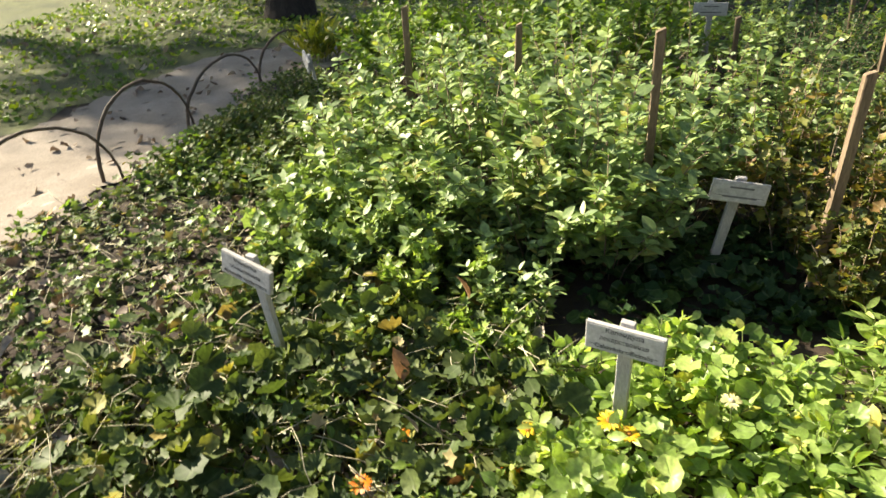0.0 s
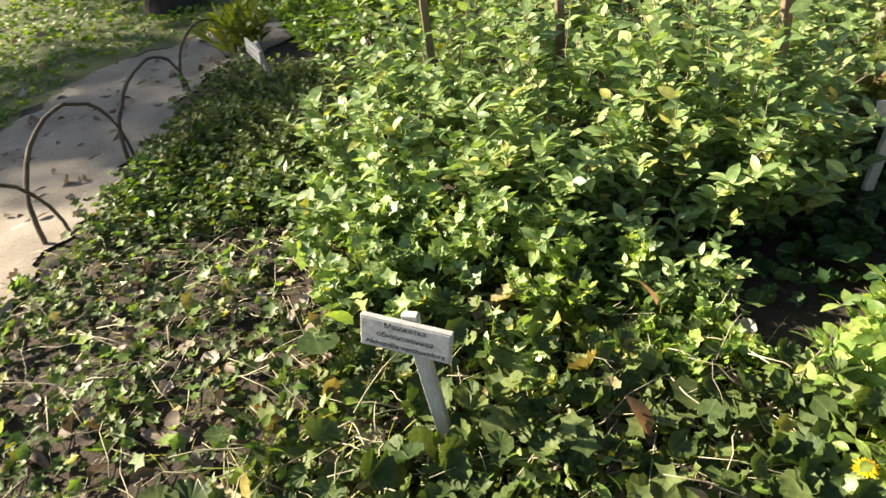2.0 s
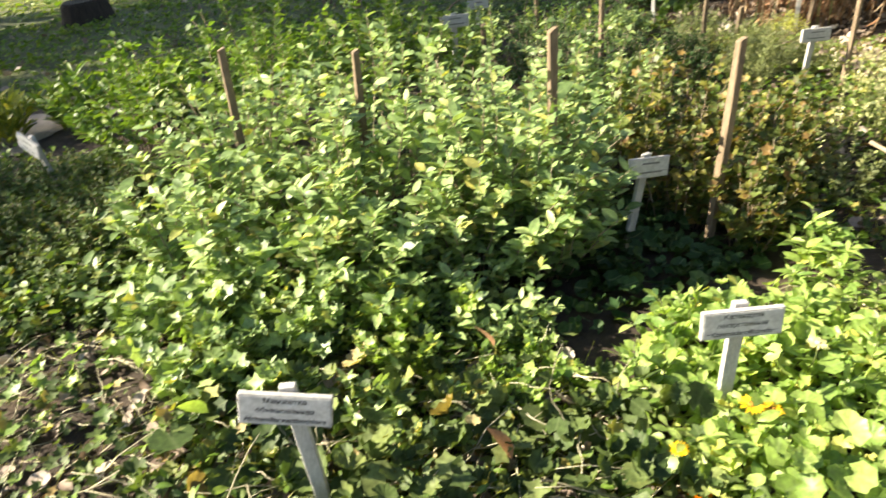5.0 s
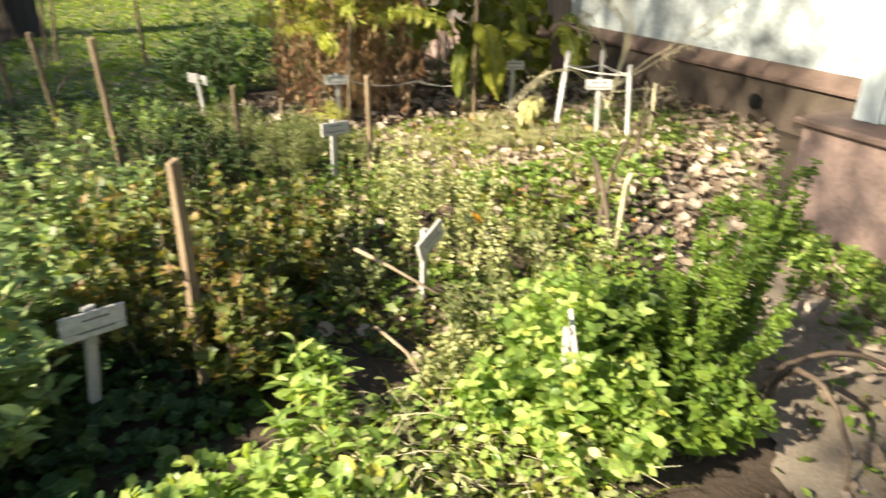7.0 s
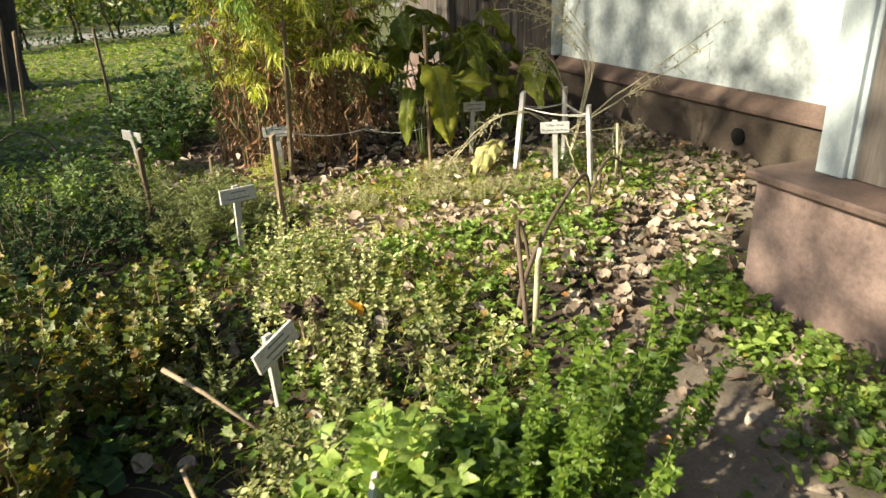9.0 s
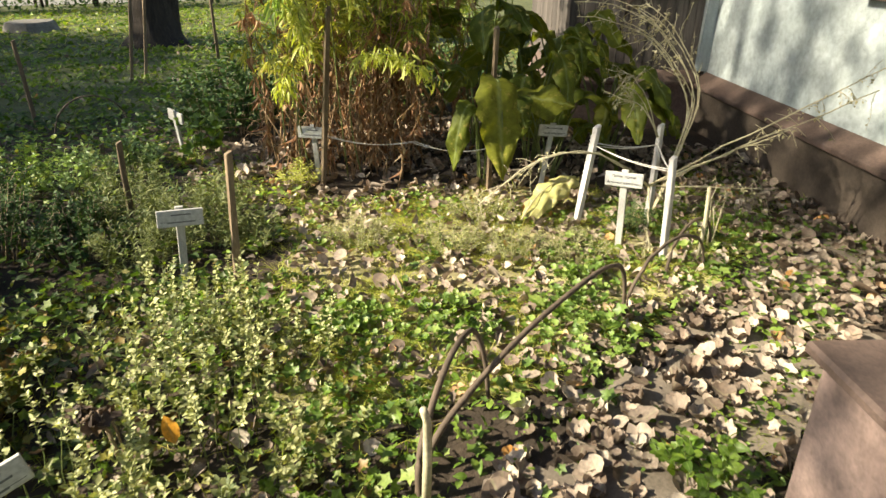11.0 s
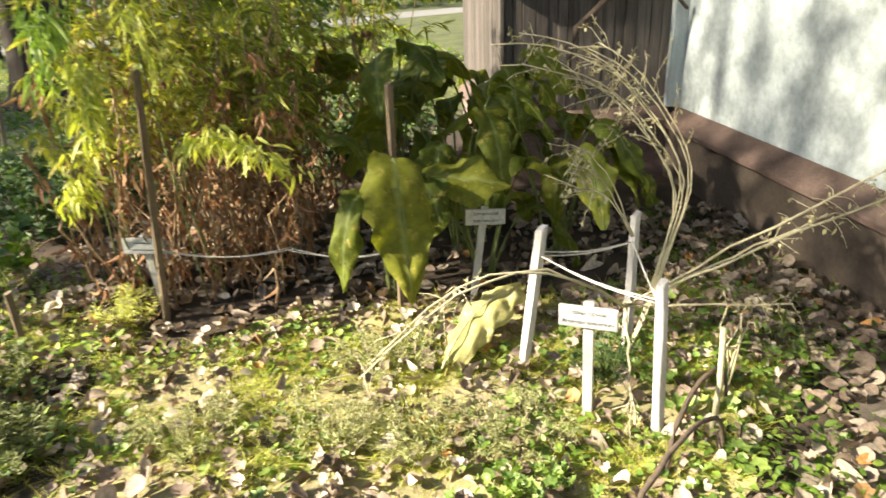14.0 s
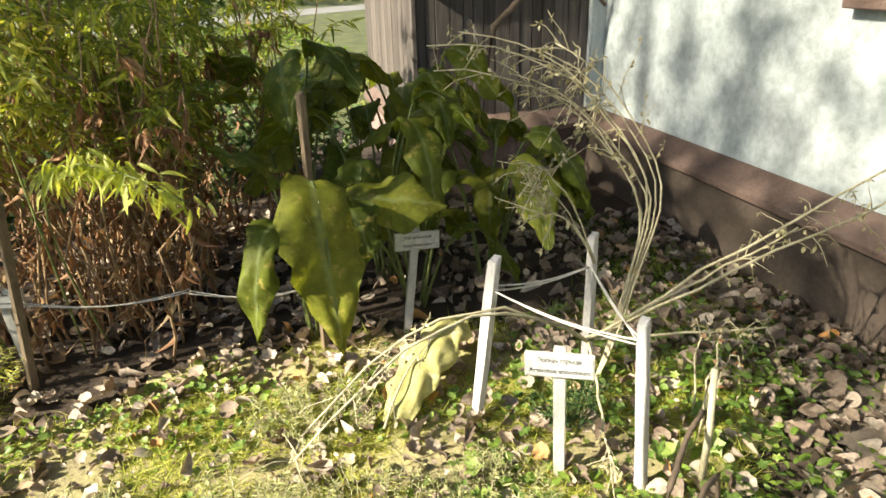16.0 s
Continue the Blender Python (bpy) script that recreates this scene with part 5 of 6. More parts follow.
# ---- right bed: dark mound, feathery herb ----
for k, (x, y, sp, h, st) in enumerate(((2.75, 4.35, 0.55, 0.42, 80), (2.25, 4.6, 0.5, 0.45, 60), (3.15, 4.15, 0.4, 0.36, 50), (2.3, 3.85, 0.45, 0.36, 50), (2.7, 5.2, 0.5, 0.5, 50))):
    shrub("dark_mound", "dense dark blue-green mound of fine leaves", "herb", x, y, sp, h, st, 36, OVAL, 0.045, DARK_LEAF, TWIG, 760 + k, group="dark green mounds", start=0.2, base_r=0.5)
for k, (x, y, sp, h, st) in enumerate(((3.75, 3.85, 0.35, 0.42, 70), (3.55, 4.35, 0.35, 0.5, 60), (4.0, 4.2, 0.28, 0.36, 40), (3.35, 3.7, 0.25, 0.4, 36), (4.0, 3.6, 0.22, 0.26, 30))):
    shrub("feathery_herb", "loose feathery grey-green herb with thin stems", "herb", x, y, sp, h, st, 38, NARROW, 0.052, SAGE_LEAF, GREEN_STEM, 780 + k, group="feathery herbs", start=0.1, stem_r=0.0018, upward=0.7, base_r=0.5)
# Pale leaf colours stand in for sun on these herbs.
for k, (x, y, sp, h) in enumerate(((3.4, 5.2, 0.35, 0.4), (3.05, 5.6, 0.4, 0.45), (2.4, 5.9, 0.45, 0.5), (1.9, 5.4, 0.45, 0.55), (3.9, 5.6, 0.3, 0.3))):
    shrub("pale_leafy_herb", "leafy herb, sunlight put into its light green leaf colour", "herb", x, y, sp, h, 30, 26, OVAL, 0.055, LIME_LEAF if k % 2 else BUSH_LEAF, GREEN_STEM, 800 + k, group="light green herbs", start=0.15, base_r=0.45)
shrub("tall_leaf_stem", "pale green stem with large toothed leaves", "plant", 4.45, 5.45, 0.22, 0.62, 4, 9, LOBED, 0.15, MINT_LEAF, GREEN_STEM, 820, start=0.3, droop=0.02)
RIGHTBED = [(1.6, 3.3), (2.6, 3.1), (3.4, 3.2), (4.2, 3.6), (4.3, 4.6), (4.4, 6.3), (2.5, 6.7), (0.8, 6.6), (0.9, 5.0)]
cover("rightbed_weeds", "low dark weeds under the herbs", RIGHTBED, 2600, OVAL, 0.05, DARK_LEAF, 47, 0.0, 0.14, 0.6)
# Second, lighter-coloured layer of weeds for the sunlit look.
cover("rightbed_light_weeds", "weeds between the herbs, lighter in colour for sunlight", RIGHTBED, 2400, OVAL, 0.05, LAWN_LEAF, 147, 0.02, 0.18, 0.6)
cover("rightbed_leaves", "yellow and brown lobed leaves in the bed", RIGHTBED, 900, LOBED, 0.06, CURRANT_LEAF, 48, 0.0, 0.1, 0.6)


# ---- tall half-dried clump ----
def tall_clump():
    rng = np.random.default_rng(90)
    clumps = [(4.95, 4.85), (5.3, 4.6), (5.65, 4.55), (5.25, 5.15), (5.75, 5.1), (6.1, 4.95), (6.4, 5.3), (5.55, 4.3), (5.9, 5.6), (6.7, 5.0)]
    for cx, cy in clumps:
        root = thing("goldenrod_clump", "tall clump of stalks, dry brown below and leafy yellow-green above", "plant", cx, cy, group="tall half-dried clumps")
        paths, gp, gd, gs, dp, dd, ds, yp, yd, ys = [], [], [], [], [], [], [], [], [], []
        shoots = []
        for k in range(13):
            a, r = rng.uniform(0, 6.28), 0.34 * math.sqrt(rng.uniform(0, 1))
            b = np.array([r * math.cos(a), r * math.sin(a), -0.02])
            h = rng.uniform(0.7, 2.25)
            e = b + np.array([rng.normal(0, 0.17), rng.normal(0, 0.17), h])
            p = arch(rng, b, e, 0.0, 0.07, 9)
            paths.append(p)
            m = int(17 * h)
            q, d = along_path(p, rng.uniform(0.08, 1.0, m))
            ang = rng.uniform(0, 6.28, m)
            side = np.stack([np.cos(ang), np.sin(ang), np.zeros(m)], 1)
            low = (q[:, 2] > 0.1) & (q[:, 2] < rng.normal(1.2, 0.2, m))
            dp.append(q[low] + side[low] * 0.012), dd.append(side[low] * 0.45 + np.array([0, 0, -1.0])), ds.append(rng.uniform(0.05, 0.10, low.sum()))
            # leafy side shoots in the upper part, bending outwards and down
            for j in range(int(max(0.0, h - 0.8) * 7.5)):
                z0 = rng.uniform(0.85, h)
                q0, d0 = along_path(p, np.array([min(1.0, z0 / h)]))
                az, ln = rng.uniform(0, 6.28), rng.uniform(0.12, 0.34)
                e = q0[0] + np.array([math.cos(az) * ln, math.sin(az) * ln, ln * rng.uniform(-0.35, 0.6)])
                sh = arch(rng, q0[0], e, 0.05, 0.01, 6)
                shoots.append(sh)
                m = int(60 * ln) + 4
                tt = rng.uniform(0.2, 1.0, m)
                q, d = along_path(sh, tt)
                an = rng.uniform(0, 6.28, m)
                dv = np.stack([np.cos(an), np.sin(an), rng.normal(-0.15, 0.4, m)], 1) + 0.5 * d
                if rng.uniform() < 0.10 and z0 < 1.4:
                    yp.append(q), yd.append(dv + np.array([0, 0, -0.6])), ys.append(rng.uniform(0.06, 0.11, m))
                elif rng.uniform() < 0.35 * max(0.0, 1.5 - z0):
                    dp.append(q), dd.append(dv + np.array([0, 0, -0.8])), ds.append(rng.uniform(0.04, 0.08, m))
                else:
                    gp.append(q), gd.append(dv), gs.append(rng.uniform(0.055, 0.115, m))
        tagged(part("side_shootery", tubes("side_shootery", shoots, 0.003, 0.0014, 4), GREEN_STEM, root), kind="stuff")
        tangle = []
        for j in range(40):
            t0 = paths[rng.integers(0, len(paths))]
            q, d = along_path(t0, rng.uniform(0.05, 0.5, 1))
            e = q[0] + np.array([rng.normal(0, 0.15), rng.normal(0, 0.15), rng.uniform(-0.18, 0.22)])
            tangle.append(arch(rng, q[0], e, 0.05, 0.02, 6))
        tagged(part("side_twiggery", tubes("side_twiggery", tangle, 0.0035, 0.0015, 4), DRY_STALK, root), kind="stuff")
        for p in paths:
            part("stalk", tubes("stalk", [p], 0.0075, 0.003, 5), DRY_STALK, root)
        for nm, pp, dv, sz, mt in (("dry_leaves", dp, dd, ds, DRY_LEAF), ("green_leaves", gp, gd, gs, WILLOWY_LEAF if cx < 5.5 else WILLOWY_DEEP), ("yellow_leaves", yp, yd, ys, GOLD_LEAF)):
            if not pp:
                continue
            at = np.concatenate(pp)
            part(nm, scatter(nm, NARROW if nm != "dry_leaves" else oval_leaf(0.24, 4, 0.7, 0.7), at, np.concatenate(dv) + 1e-3, np.array([[0, 0, 1.0]]), np.concatenate(sz), 0.5, rng), mt, root)
    # separate shoots that bend out of the clump, leaves hanging along their ends
    for k, (b, m, e, count, size, mt) in enumerate((
            ((5.30, 4.40, 0.0), (5.08, 4.10, 0.93), (5.27, 3.46, 0.93), 190, 0.088, GOLD_LEAF),
            ((4.95, 4.75, 0.0), (4.85, 4.55, 1.25), (4.70, 4.10, 1.05), 230, 0.10, GOLD_LEAF),
            ((4.90, 4.90, 0.0), (4.80, 4.70, 1.45), (4.60, 4.25, 1.30), 190, 0.105, LIME_LEAF),
            ((4.95, 4.60, 0.0), (4.75, 4.45, 0.75), (4.56, 4.22, 0.74), 100, 0.075, GOLD_LEAF),
            ((4.85, 5.10, 0.0), (4.72, 4.95, 1.75), (4.48, 4.60, 1.70), 130, 0.12, LIME_LEAF),
            ((5.20, 4.45, 0.0), (5.05, 4.35, 1.45), (4.95, 3.95, 1.35), 80, 0.09, GOLD_LEAF))):
        r2 = np.random.default_rng(950 + k)
        root = thing("drooping_shoot", "leaning shoot with drooping yellow-green narrow leaves", "plant", b[0], b[1], group="drooping yellow shoots")
        b, m, e = np.array(b), np.array(m), np.array(e)
        t = np.linspace(0, 1, 12)[:, None]
        c = 2 * m - 0.5 * (b + e)
        p = (1 - t) ** 2 * b + 2 * t * (1 - t) * c + t * t * e - np.array([b[0], b[1], 0])
        tt = r2.uniform(0.52, 1, count)
        q, d = along_path(p, tt)
        ang = r2.uniform(0, 6.28, count)
        part("stem", tubes("stem", [p], 0.006, 0.003, 5), GREEN_STEM, root)
        part("leaves", scatter("leaves", oval_leaf(0.2, 4, 0.25, 0.5), q + r2.normal(0, 0.028, q.shape), np.stack([np.cos(ang), np.sin(ang), r2.normal(-0.7, 0.45, count)], 1) + 0.3 * d, np.array([[0, 0, 1.0]]), size * r2.uniform(0.6, 1.2, count), 0.4, r2), mt, root)


tall_clump()


# ---- large drooping leaves ----
def big_leaf(parent, base, heading, stalk, length, width, rise, bend, seed, material=BIG_LEAF, roll=0.0):
    """A long stalked leaf: a waved blade that rises and bends over, with its midrib."""
    rng = np.random.default_rng(seed)
    nl, nw = 16, 9
    dirx, diry = math.cos(heading), math.sin(heading)
    pos, ang = np.array(base, float), rise
    spine, normals, dirs = [], [], []
    pts = []
    for k in range(nl + 7):
        d = np.array([dirx * math.cos(ang), diry * math.cos(ang), math.sin(ang)])
        nn = np.array([-dirx * math.sin(ang), -diry * math.sin(ang), math.cos(ang)])
        pts.append((pos.copy(), d, nn))
        pos = pos + d * (stalk / 6 if k < 6 else length / nl)
        if pos[2] < 0.05:
            pos[2] = 0.05
        ang -= bend * (0.012 + 0.135 * math.exp(-((k - 7.5) / 3.0) ** 2))
    blade = pts[6:]
    side = np.array([-diry, dirx, 0])
    vs, uv = [], []
    ph = rng.uniform(0, 6.28)
    twist = rng.normal(0, 0.5)
    for j, (p, d, nn) in enumerate(blade):
        t = j / (len(blade) - 1)
        w = width * 0.5 * (math.sin(math.pi * min(1, (t * 0.95 + 0.04) ** 0.95)) ** 0.75) * (1 + 0.06 * math.sin(9 * t + ph))
        ragged = rng.uniform(0.74, 1.0, 2)
        turn = twist * t
        tilt = side * math.cos(turn) + nn * math.sin(turn)
        for i in range(nw):
            s = -1 + 2 * i / (nw - 1)
            wave = 0.13 * width * math.sin(13 * t + ph + 2 * s) * abs(s) + 0.03 * width * math.sin(31 * t + 5 * s) + 0.02 * width * math.sin(22 * t - 7 * abs(s))
            lift = 0.16 * width * abs(s) - 0.22 * width * s * s + wave + roll * s * w
            edge = ragged[0 if s < 0 else 1] if abs(s) > 0.9 else 1.0
            vs.append(p + tilt * (s * w * edge) + nn * lift + side * (0.05 * width * math.sin(4 * t + ph)))
            uv.append((0.5 + 0.5 * s, t))
    fs = []
    for j in range(len(blade) - 1):
        for i in range(nw - 1):
            a = j * nw + i
            fs += [(a, a + 1, a + nw + 1), (a, a + nw + 1, a + nw)]
    leaf = part("leaf", mesh_of("leaf", vs, fs, uv), material, parent)
    rib = np.array([p - nn * 0.006 for p, d, nn in pts])
    part("midrib", tubes("midrib", [rib], 0.009, 0.002, 6), GREEN_STEM, leaf)
    return leaf


def big_plant(x, y, leaves, label, seed):
    root = thing("elecampane", label, "plant", x, y, group="large-leaved plants")
    for k, (hd, stalk, ln, wd, rise, bend) in enumerate(leaves):
        big_leaf(root, (0.03 * math.cos(hd), 0.03 * math.sin(hd), 0.0), hd, stalk, ln, wd, rise, bend, seed + k, roll=0.45 * math.sin(seed + 3 * k))
    return root


big_plant(5.95, 3.68, [(-2.1, 0.82, 0.90, 0.37, 1.52, 3.15), (-0.95, 0.62, 0.55, 0.26, 1.45, 1.75), (-2.8, 0.66, 0.62, 0.17, 1.45, 3.1), (-1.6, 0.72, 0.34, 0.24, 1.45, 2.6), (0.6, 0.5, 0.6, 0.28, 1.35, 1.7), (1.9, 0.75, 0.5, 0.26, 1.5, 1.4)],
          "large plant with broad drooping green leaves browning at the edges", 130)
big_plant(6.60, 3.80, [(-1.9, 0.95, 0.60, 0.23, 1.48, 2.9), (-0.4, 0.85, 0.62, 0.24, 1.4, 2.6), (0.9, 0.9, 0.56, 0.22, 1.45, 2.2), (2.4, 0.95, 0.62, 0.25, 1.45, 2.4), (-2.6, 0.8, 0.58, 0.22, 1.42, 2.9), (1.7, 1.0, 0.5, 0.20, 1.5, 1.8), (-1.2, 1.05, 0.54, 0.21, 1.52, 2.6)],
          "large-leaved plant with leaves bent over in the shade", 150)
big_plant(6.95, 3.35, [(-2.0, 0.75, 0.58, 0.22, 1.42, 2.8), (-0.8, 0.7, 0.58, 0.22, 1.38, 2.7), (0.3, 0.8, 0.54, 0.20, 1.45, 2.2), (2.2, 0.9, 0.60, 0.23, 1.45, 2.2), (3.0, 0.7, 0.54, 0.20, 1.4, 2.9), (-1.4, 0.85, 0.54, 0.20, 1.48, 2.7)],
          "large-leaved plant near the house wall with limp leaves", 170)
big_plant(6.55, 4.4, [(-2.3, 1.2, 0.60, 0.23, 1.5, 2.5), (0.2, 1.1, 0.62, 0.24, 1.48, 2.3), (1.6, 1.1, 0.58, 0.23, 1.5, 2.0), (-1.0, 1.2, 0.62, 0.24, 1.5, 2.7), (2.9, 1.05, 0.54, 0.21, 1.46, 2.6), (-1.7, 1.25, 0.54, 0.22, 1.53, 2.3)],
          "tall large-leaved plant behind, leaves hanging dark green", 190)
big_plant(7.15, 4.0, [(-2.2, 1.1, 0.60, 0.23, 1.47, 2.6), (-0.9, 1.05, 0.62, 0.24, 1.47, 2.7), (0.4, 1.0, 0.54, 0.21, 1.46, 2.2), (2.5, 1.1, 0.54, 0.21, 1.5, 2.2), (-1.6, 1.2, 0.5, 0.20, 1.52, 2.5)],
          "tall large-leaved plant before the boards, leaves limp and brown-spotted", 210)
big_plant(6.45, 3.45, [(-0.9, 0.45, 0.55, 0.24, 1.3, 2.6), (1.2, 0.5, 0.55, 0.24, 1.35, 2.5), (0.2, 0.45, 0.5, 0.22, 1.25, 2.3), (2.0, 0.6, 0.55, 0.24, 1.4, 2.2), (3.0, 0.5, 0.5, 0.22, 1.3, 2.7), (-0.4, 0.65, 0.5, 0.22, 1.4, 2.4)],
          "lower large-leaved plant with yellowing limp leaves", 230)
big_plant(6.85, 4.25, [(-2.5, 0.7, 0.6, 0.25, 1.4, 2.7), (-1.6, 0.6, 0.6, 0.26, 1.35, 2.7), (-0.6, 0.75, 0.6, 0.24, 1.4, 2.6), (0.5, 0.7, 0.55, 0.24, 1.4, 2.3), (2.6, 0.75, 0.55, 0.24, 1.4, 2.5), (1.5, 0.85, 0.55, 0.24, 1.45, 2.0)],
          "large-leaved plant crowded among the others, leaves hanging", 250)
big_plant(7.35, 3.55, [(-2.6, 0.6, 0.6, 0.25, 1.35, 2.6), (-1.7, 0.7, 0.6, 0.25, 1.4, 2.7), (-0.9, 0.55, 0.55, 0.24, 1.3, 2.5), (0.6, 0.7, 0.55, 0.24, 1.4, 2.2), (2.4, 0.75, 0.6, 0.25, 1.4, 2.3), (3.1, 0.85, 0.55, 0.24, 1.45, 2.5)],
          "large-leaved plant at the foot of the boards", 270)
big_plant(7.5, 4.4, [(-2.4, 0.95, 0.6, 0.25, 1.45, 2.6), (-1.5, 1.0, 0.6, 0.25, 1.47, 2.6), (-0.5, 0.85, 0.55, 0.24, 1.42, 2.5), (2.8, 0.95, 0.6, 0.25, 1.45, 2.4), (1.0, 0.9, 0.55, 0.24, 1.45, 2.0)],
          "tall large-leaved plant before the porch corner", 290)
cl = thing("curled_leaf", "big yellowed leaf curled up on the ground", "leaf", 5.62, 2.88)
vs, fs, uv = [], [], []
NL, NW = 34, 17
for j in range(NL):
    t = j / (NL - 1)
    c = np.array([0.66 * t, 0.16 * t + 0.02 * math.sin(5 * t), 0.03 + 0.13 * t + 0.03 * math.sin(math.pi * t)])
    w = 0.112 * math.sin(math.pi * (0.10 + 0.87 * t ** 1.15)) ** 0.7 * (1 + 0.05 * math.sin(17 * t))
    for i in range(NW):
        a = math.radians(-80 + 160 * i / (NW - 1)) + 0.12 * math.sin(5 * t)
        fringe = abs(2 * i / (NW - 1) - 1) ** 2
        rr = w * (1 + 0.16 * fringe * math.sin(26 * t + (2 if i < NW / 2 else 0)) + 0.05 * math.sin(40 * t + 6 * a) + 0.05 * math.sin(9 * a + 7 * t))
        crease = -0.018 * math.exp(-(a / 0.22) ** 2) + 0.010 * math.sin(24 * t + 4 * abs(a))
        vs.append(c + np.array([0.24 * rr * math.sin(a), -0.97 * rr * math.sin(a), rr * 0.62 * math.cos(a) + crease]))
        uv.append((i / (NW - 1), t))
for j in range(NL - 1):
    for i in range(NW - 1):
        a = j * NW + i
        fs += [(a, a + 1, a + NW + 1), (a, a + NW + 1, a + NW)]
part("blade", mesh_of("blade", vs, fs, uv), YELLOW_CURL, cl)
part("midrib", tubes("midrib", [np.array([(0.66 * t - 0.06, 0.16 * t + 0.02 * math.sin(5 * t), 0.052 + 0.15 * t + 0.055 * math.sin(math.pi * t)) for t in np.linspace(0, 0.9, 14)])], 0.006, 0.002, 6), PALE_STALK, cl)


# ---- dry wormwood arching out of the white posts ----
def wormwood():
    root = thing("dry_wormwood", "dry straw-coloured wormwood arching out between the white posts", "plant", 6.15, 2.35)
    rng = np.random.default_rng(88)
    b = np.array([0.05, 0.02, 0.0])
    paths = []
    for k in range(7):
        t = np.linspace(0, rng.uniform(0.76, 0.95), 18)
        out = -0.9 * t + 1.55 * t * t - 0.06 * np.exp(-((t - 0.4) / 0.12) ** 2)
        out = out * rng.uniform(0.8, 1.15) + rng.normal(0, 0.07) * t
        back = rng.normal(0, 0.13) * t + 0.14 * t * (1 - t)
        p = b + np.stack([-0.45 * out + 0.89 * back, 0.89 * out + 0.45 * back, rng.uniform(0.86, 1.02) * 1.47 * np.sin(1.7 * t)], 1)
        paths.append(p + rng.normal(0, 0.004, p.shape) * t[:, None])
    for p in paths:
        part("arching_stem", tubes("arching_stem", [p], 0.0048, 0.0026, 6), PALE_STALK, root)
    long = []
    for end in ((0.72, -1.02, 1.18), (0.60, -0.98, 1.02), (-1.10, 0.42, 0.30), (-0.95, 0.55, 0.25), (0.45, -0.55, 0.35), (-0.35, -0.30, 0.05), (0.62, -0.55, 0.7)):
        e = np.array(end)
        t = np.linspace(0, 1, 10)[:, None]
        m = e * 0.5 + np.array([0, 0, 0.16])
        st = b + np.array([0, 0, 0.30])
        p = (1 - t) ** 2 * st + 2 * t * (1 - t) * (st + e) * 0.5 + t * t * e
        p[:, 2:3] += (0.28 if e[0] < -0.8 else 0.0) * np.sin(np.pi * t)
        long.append(p + rng.normal(0, 0.005, p.shape))
    for end in ((-0.12, 0.20, 1.02), (-0.17, 0.17, 0.84), (-0.05, 0.27, 0.92)):
        e, st = np.array(end), b + np.array([0.02, 0.0, 0.62])
        t = np.linspace(0, 1, 9)[:, None]
        p = st + (e - st) * t
        p[:, 2:3] += 0.09 * np.sin(np.pi * t)
        paths.append(p + rng.normal(0, 0.004, p.shape))
        part("short_stem", tubes("short_stem", [paths[-1]], 0.0035, 0.002, 5), PALE_STALK, root)
    for p in long:
        part("long_stem", tubes("long_stem", [p], 0.0065, 0.0032, 6), PALE_STALK, root)
    twigs, sp, sd = [], [], []
    for p in paths + long:
        for k in range(14):
            q, d = along_path(p, rng.uniform(0.58, 1, 1))
            e = q[0] + rng.normal(0, 0.07, 3) + d[0] * 0.05 + np.array([0, 0, -0.03])
            tw = arch(rng, q[0], e, 0.01, 0.006, 4)
            twigs.append(tw)
            for j in range(4):
                s = rng.uniform(0.2, 1)
                sp.append(q[0] + (e - q[0]) * s), sd.append(rng.normal(0, 1, 3) + np.array([0, 0, -0.4]))
    tagged(part("twiggery", tubes("twiggery", twigs, 0.0022, 0.0012, 4), PALE_STALK, root), kind="stuff")
    tagged(part("seed_fluff", scatter("seed_fluff", OVAL, np.array(sp), np.array(sd), np.array([[0, 0, 1.0]]), rng.uniform(0.012, 0.028, len(sp)), 0.5, rng), PALE_SEED, root), kind="stuff")


PALE_SEED = leaf_mat("pale_seed", [(0.0, (0.28, 0.25, 0.12)), (0.6, (0.46, 0.42, 0.24)), (1.0, (0.60, 0.55, 0.38))], 0.15, 0.7, 0.0, fresh=False)
wormwood()
shrub("wormwood_green", "small tuft of blue-green leaves between the white posts", "plant", 6.05, 2.35, 0.18, 0.26, 22, 22, NARROW, 0.05, DARK_LEAF, GREEN_STEM, 830, start=0.1, base_r=0.4)
vine = [(8.30, -4.05, 0.9), (8.32, -4.12, 1.25), (8.33, -4.35, 1.45), (8.33, -4.65, 1.50), (8.33, -4.9, 1.46), (8.33, -5.0, 1.36)]
ob = part("dry_vine", tubes("dry_vine", [np.array([AX @ Vector(p) for p in vine])], 0.030, 0.014, 8), HOOP_WOOD)
tagged(ob, "thick dry grey stalk arching over in front of the boards", "dry stalk")
shrub("side_twig_bush", "thin bare bending twigs beside the white posts", "plant", 6.3, 1.95, 0.25, 0.5, 5, 5, OVAL, 0.03, DRY_LEAF, PALE_STALK, 831, start=0.3, droop=0.5, stem_r=0.005)

# ---- clearing, paths and lawn: low growth ----
cover("clearing_clover", "bright clover and low weeds over the clearing", CLEARING, 3600, ROUND, 0.042, CLOVER_LEAF, 51, 0.0, 0.06, 0.5, patchy=True)
grass("clearing_grass", "short yellow-green grass and moss over the clearing", CLEARING, 60000, 0.12, SUN_TINTED_GRASS, 52, 0.030, 0.9, patchy=True)
grass("clearing_moss", "thin moss-like short grass over the clearing", CLEARING, 16000, 0.055, SUN_TINTED_GRASS, 152, 0.05, 0.9)
EDGE = [(3.0, 1.2), (3.6, 1.0), (4.6, 1.35), (5.6, 1.5), (6.9, 1.7), (7.4, 2.5), (6.6, 2.9), (5.2, 2.4), (4.2, 2.2), (3.3, 1.9)]
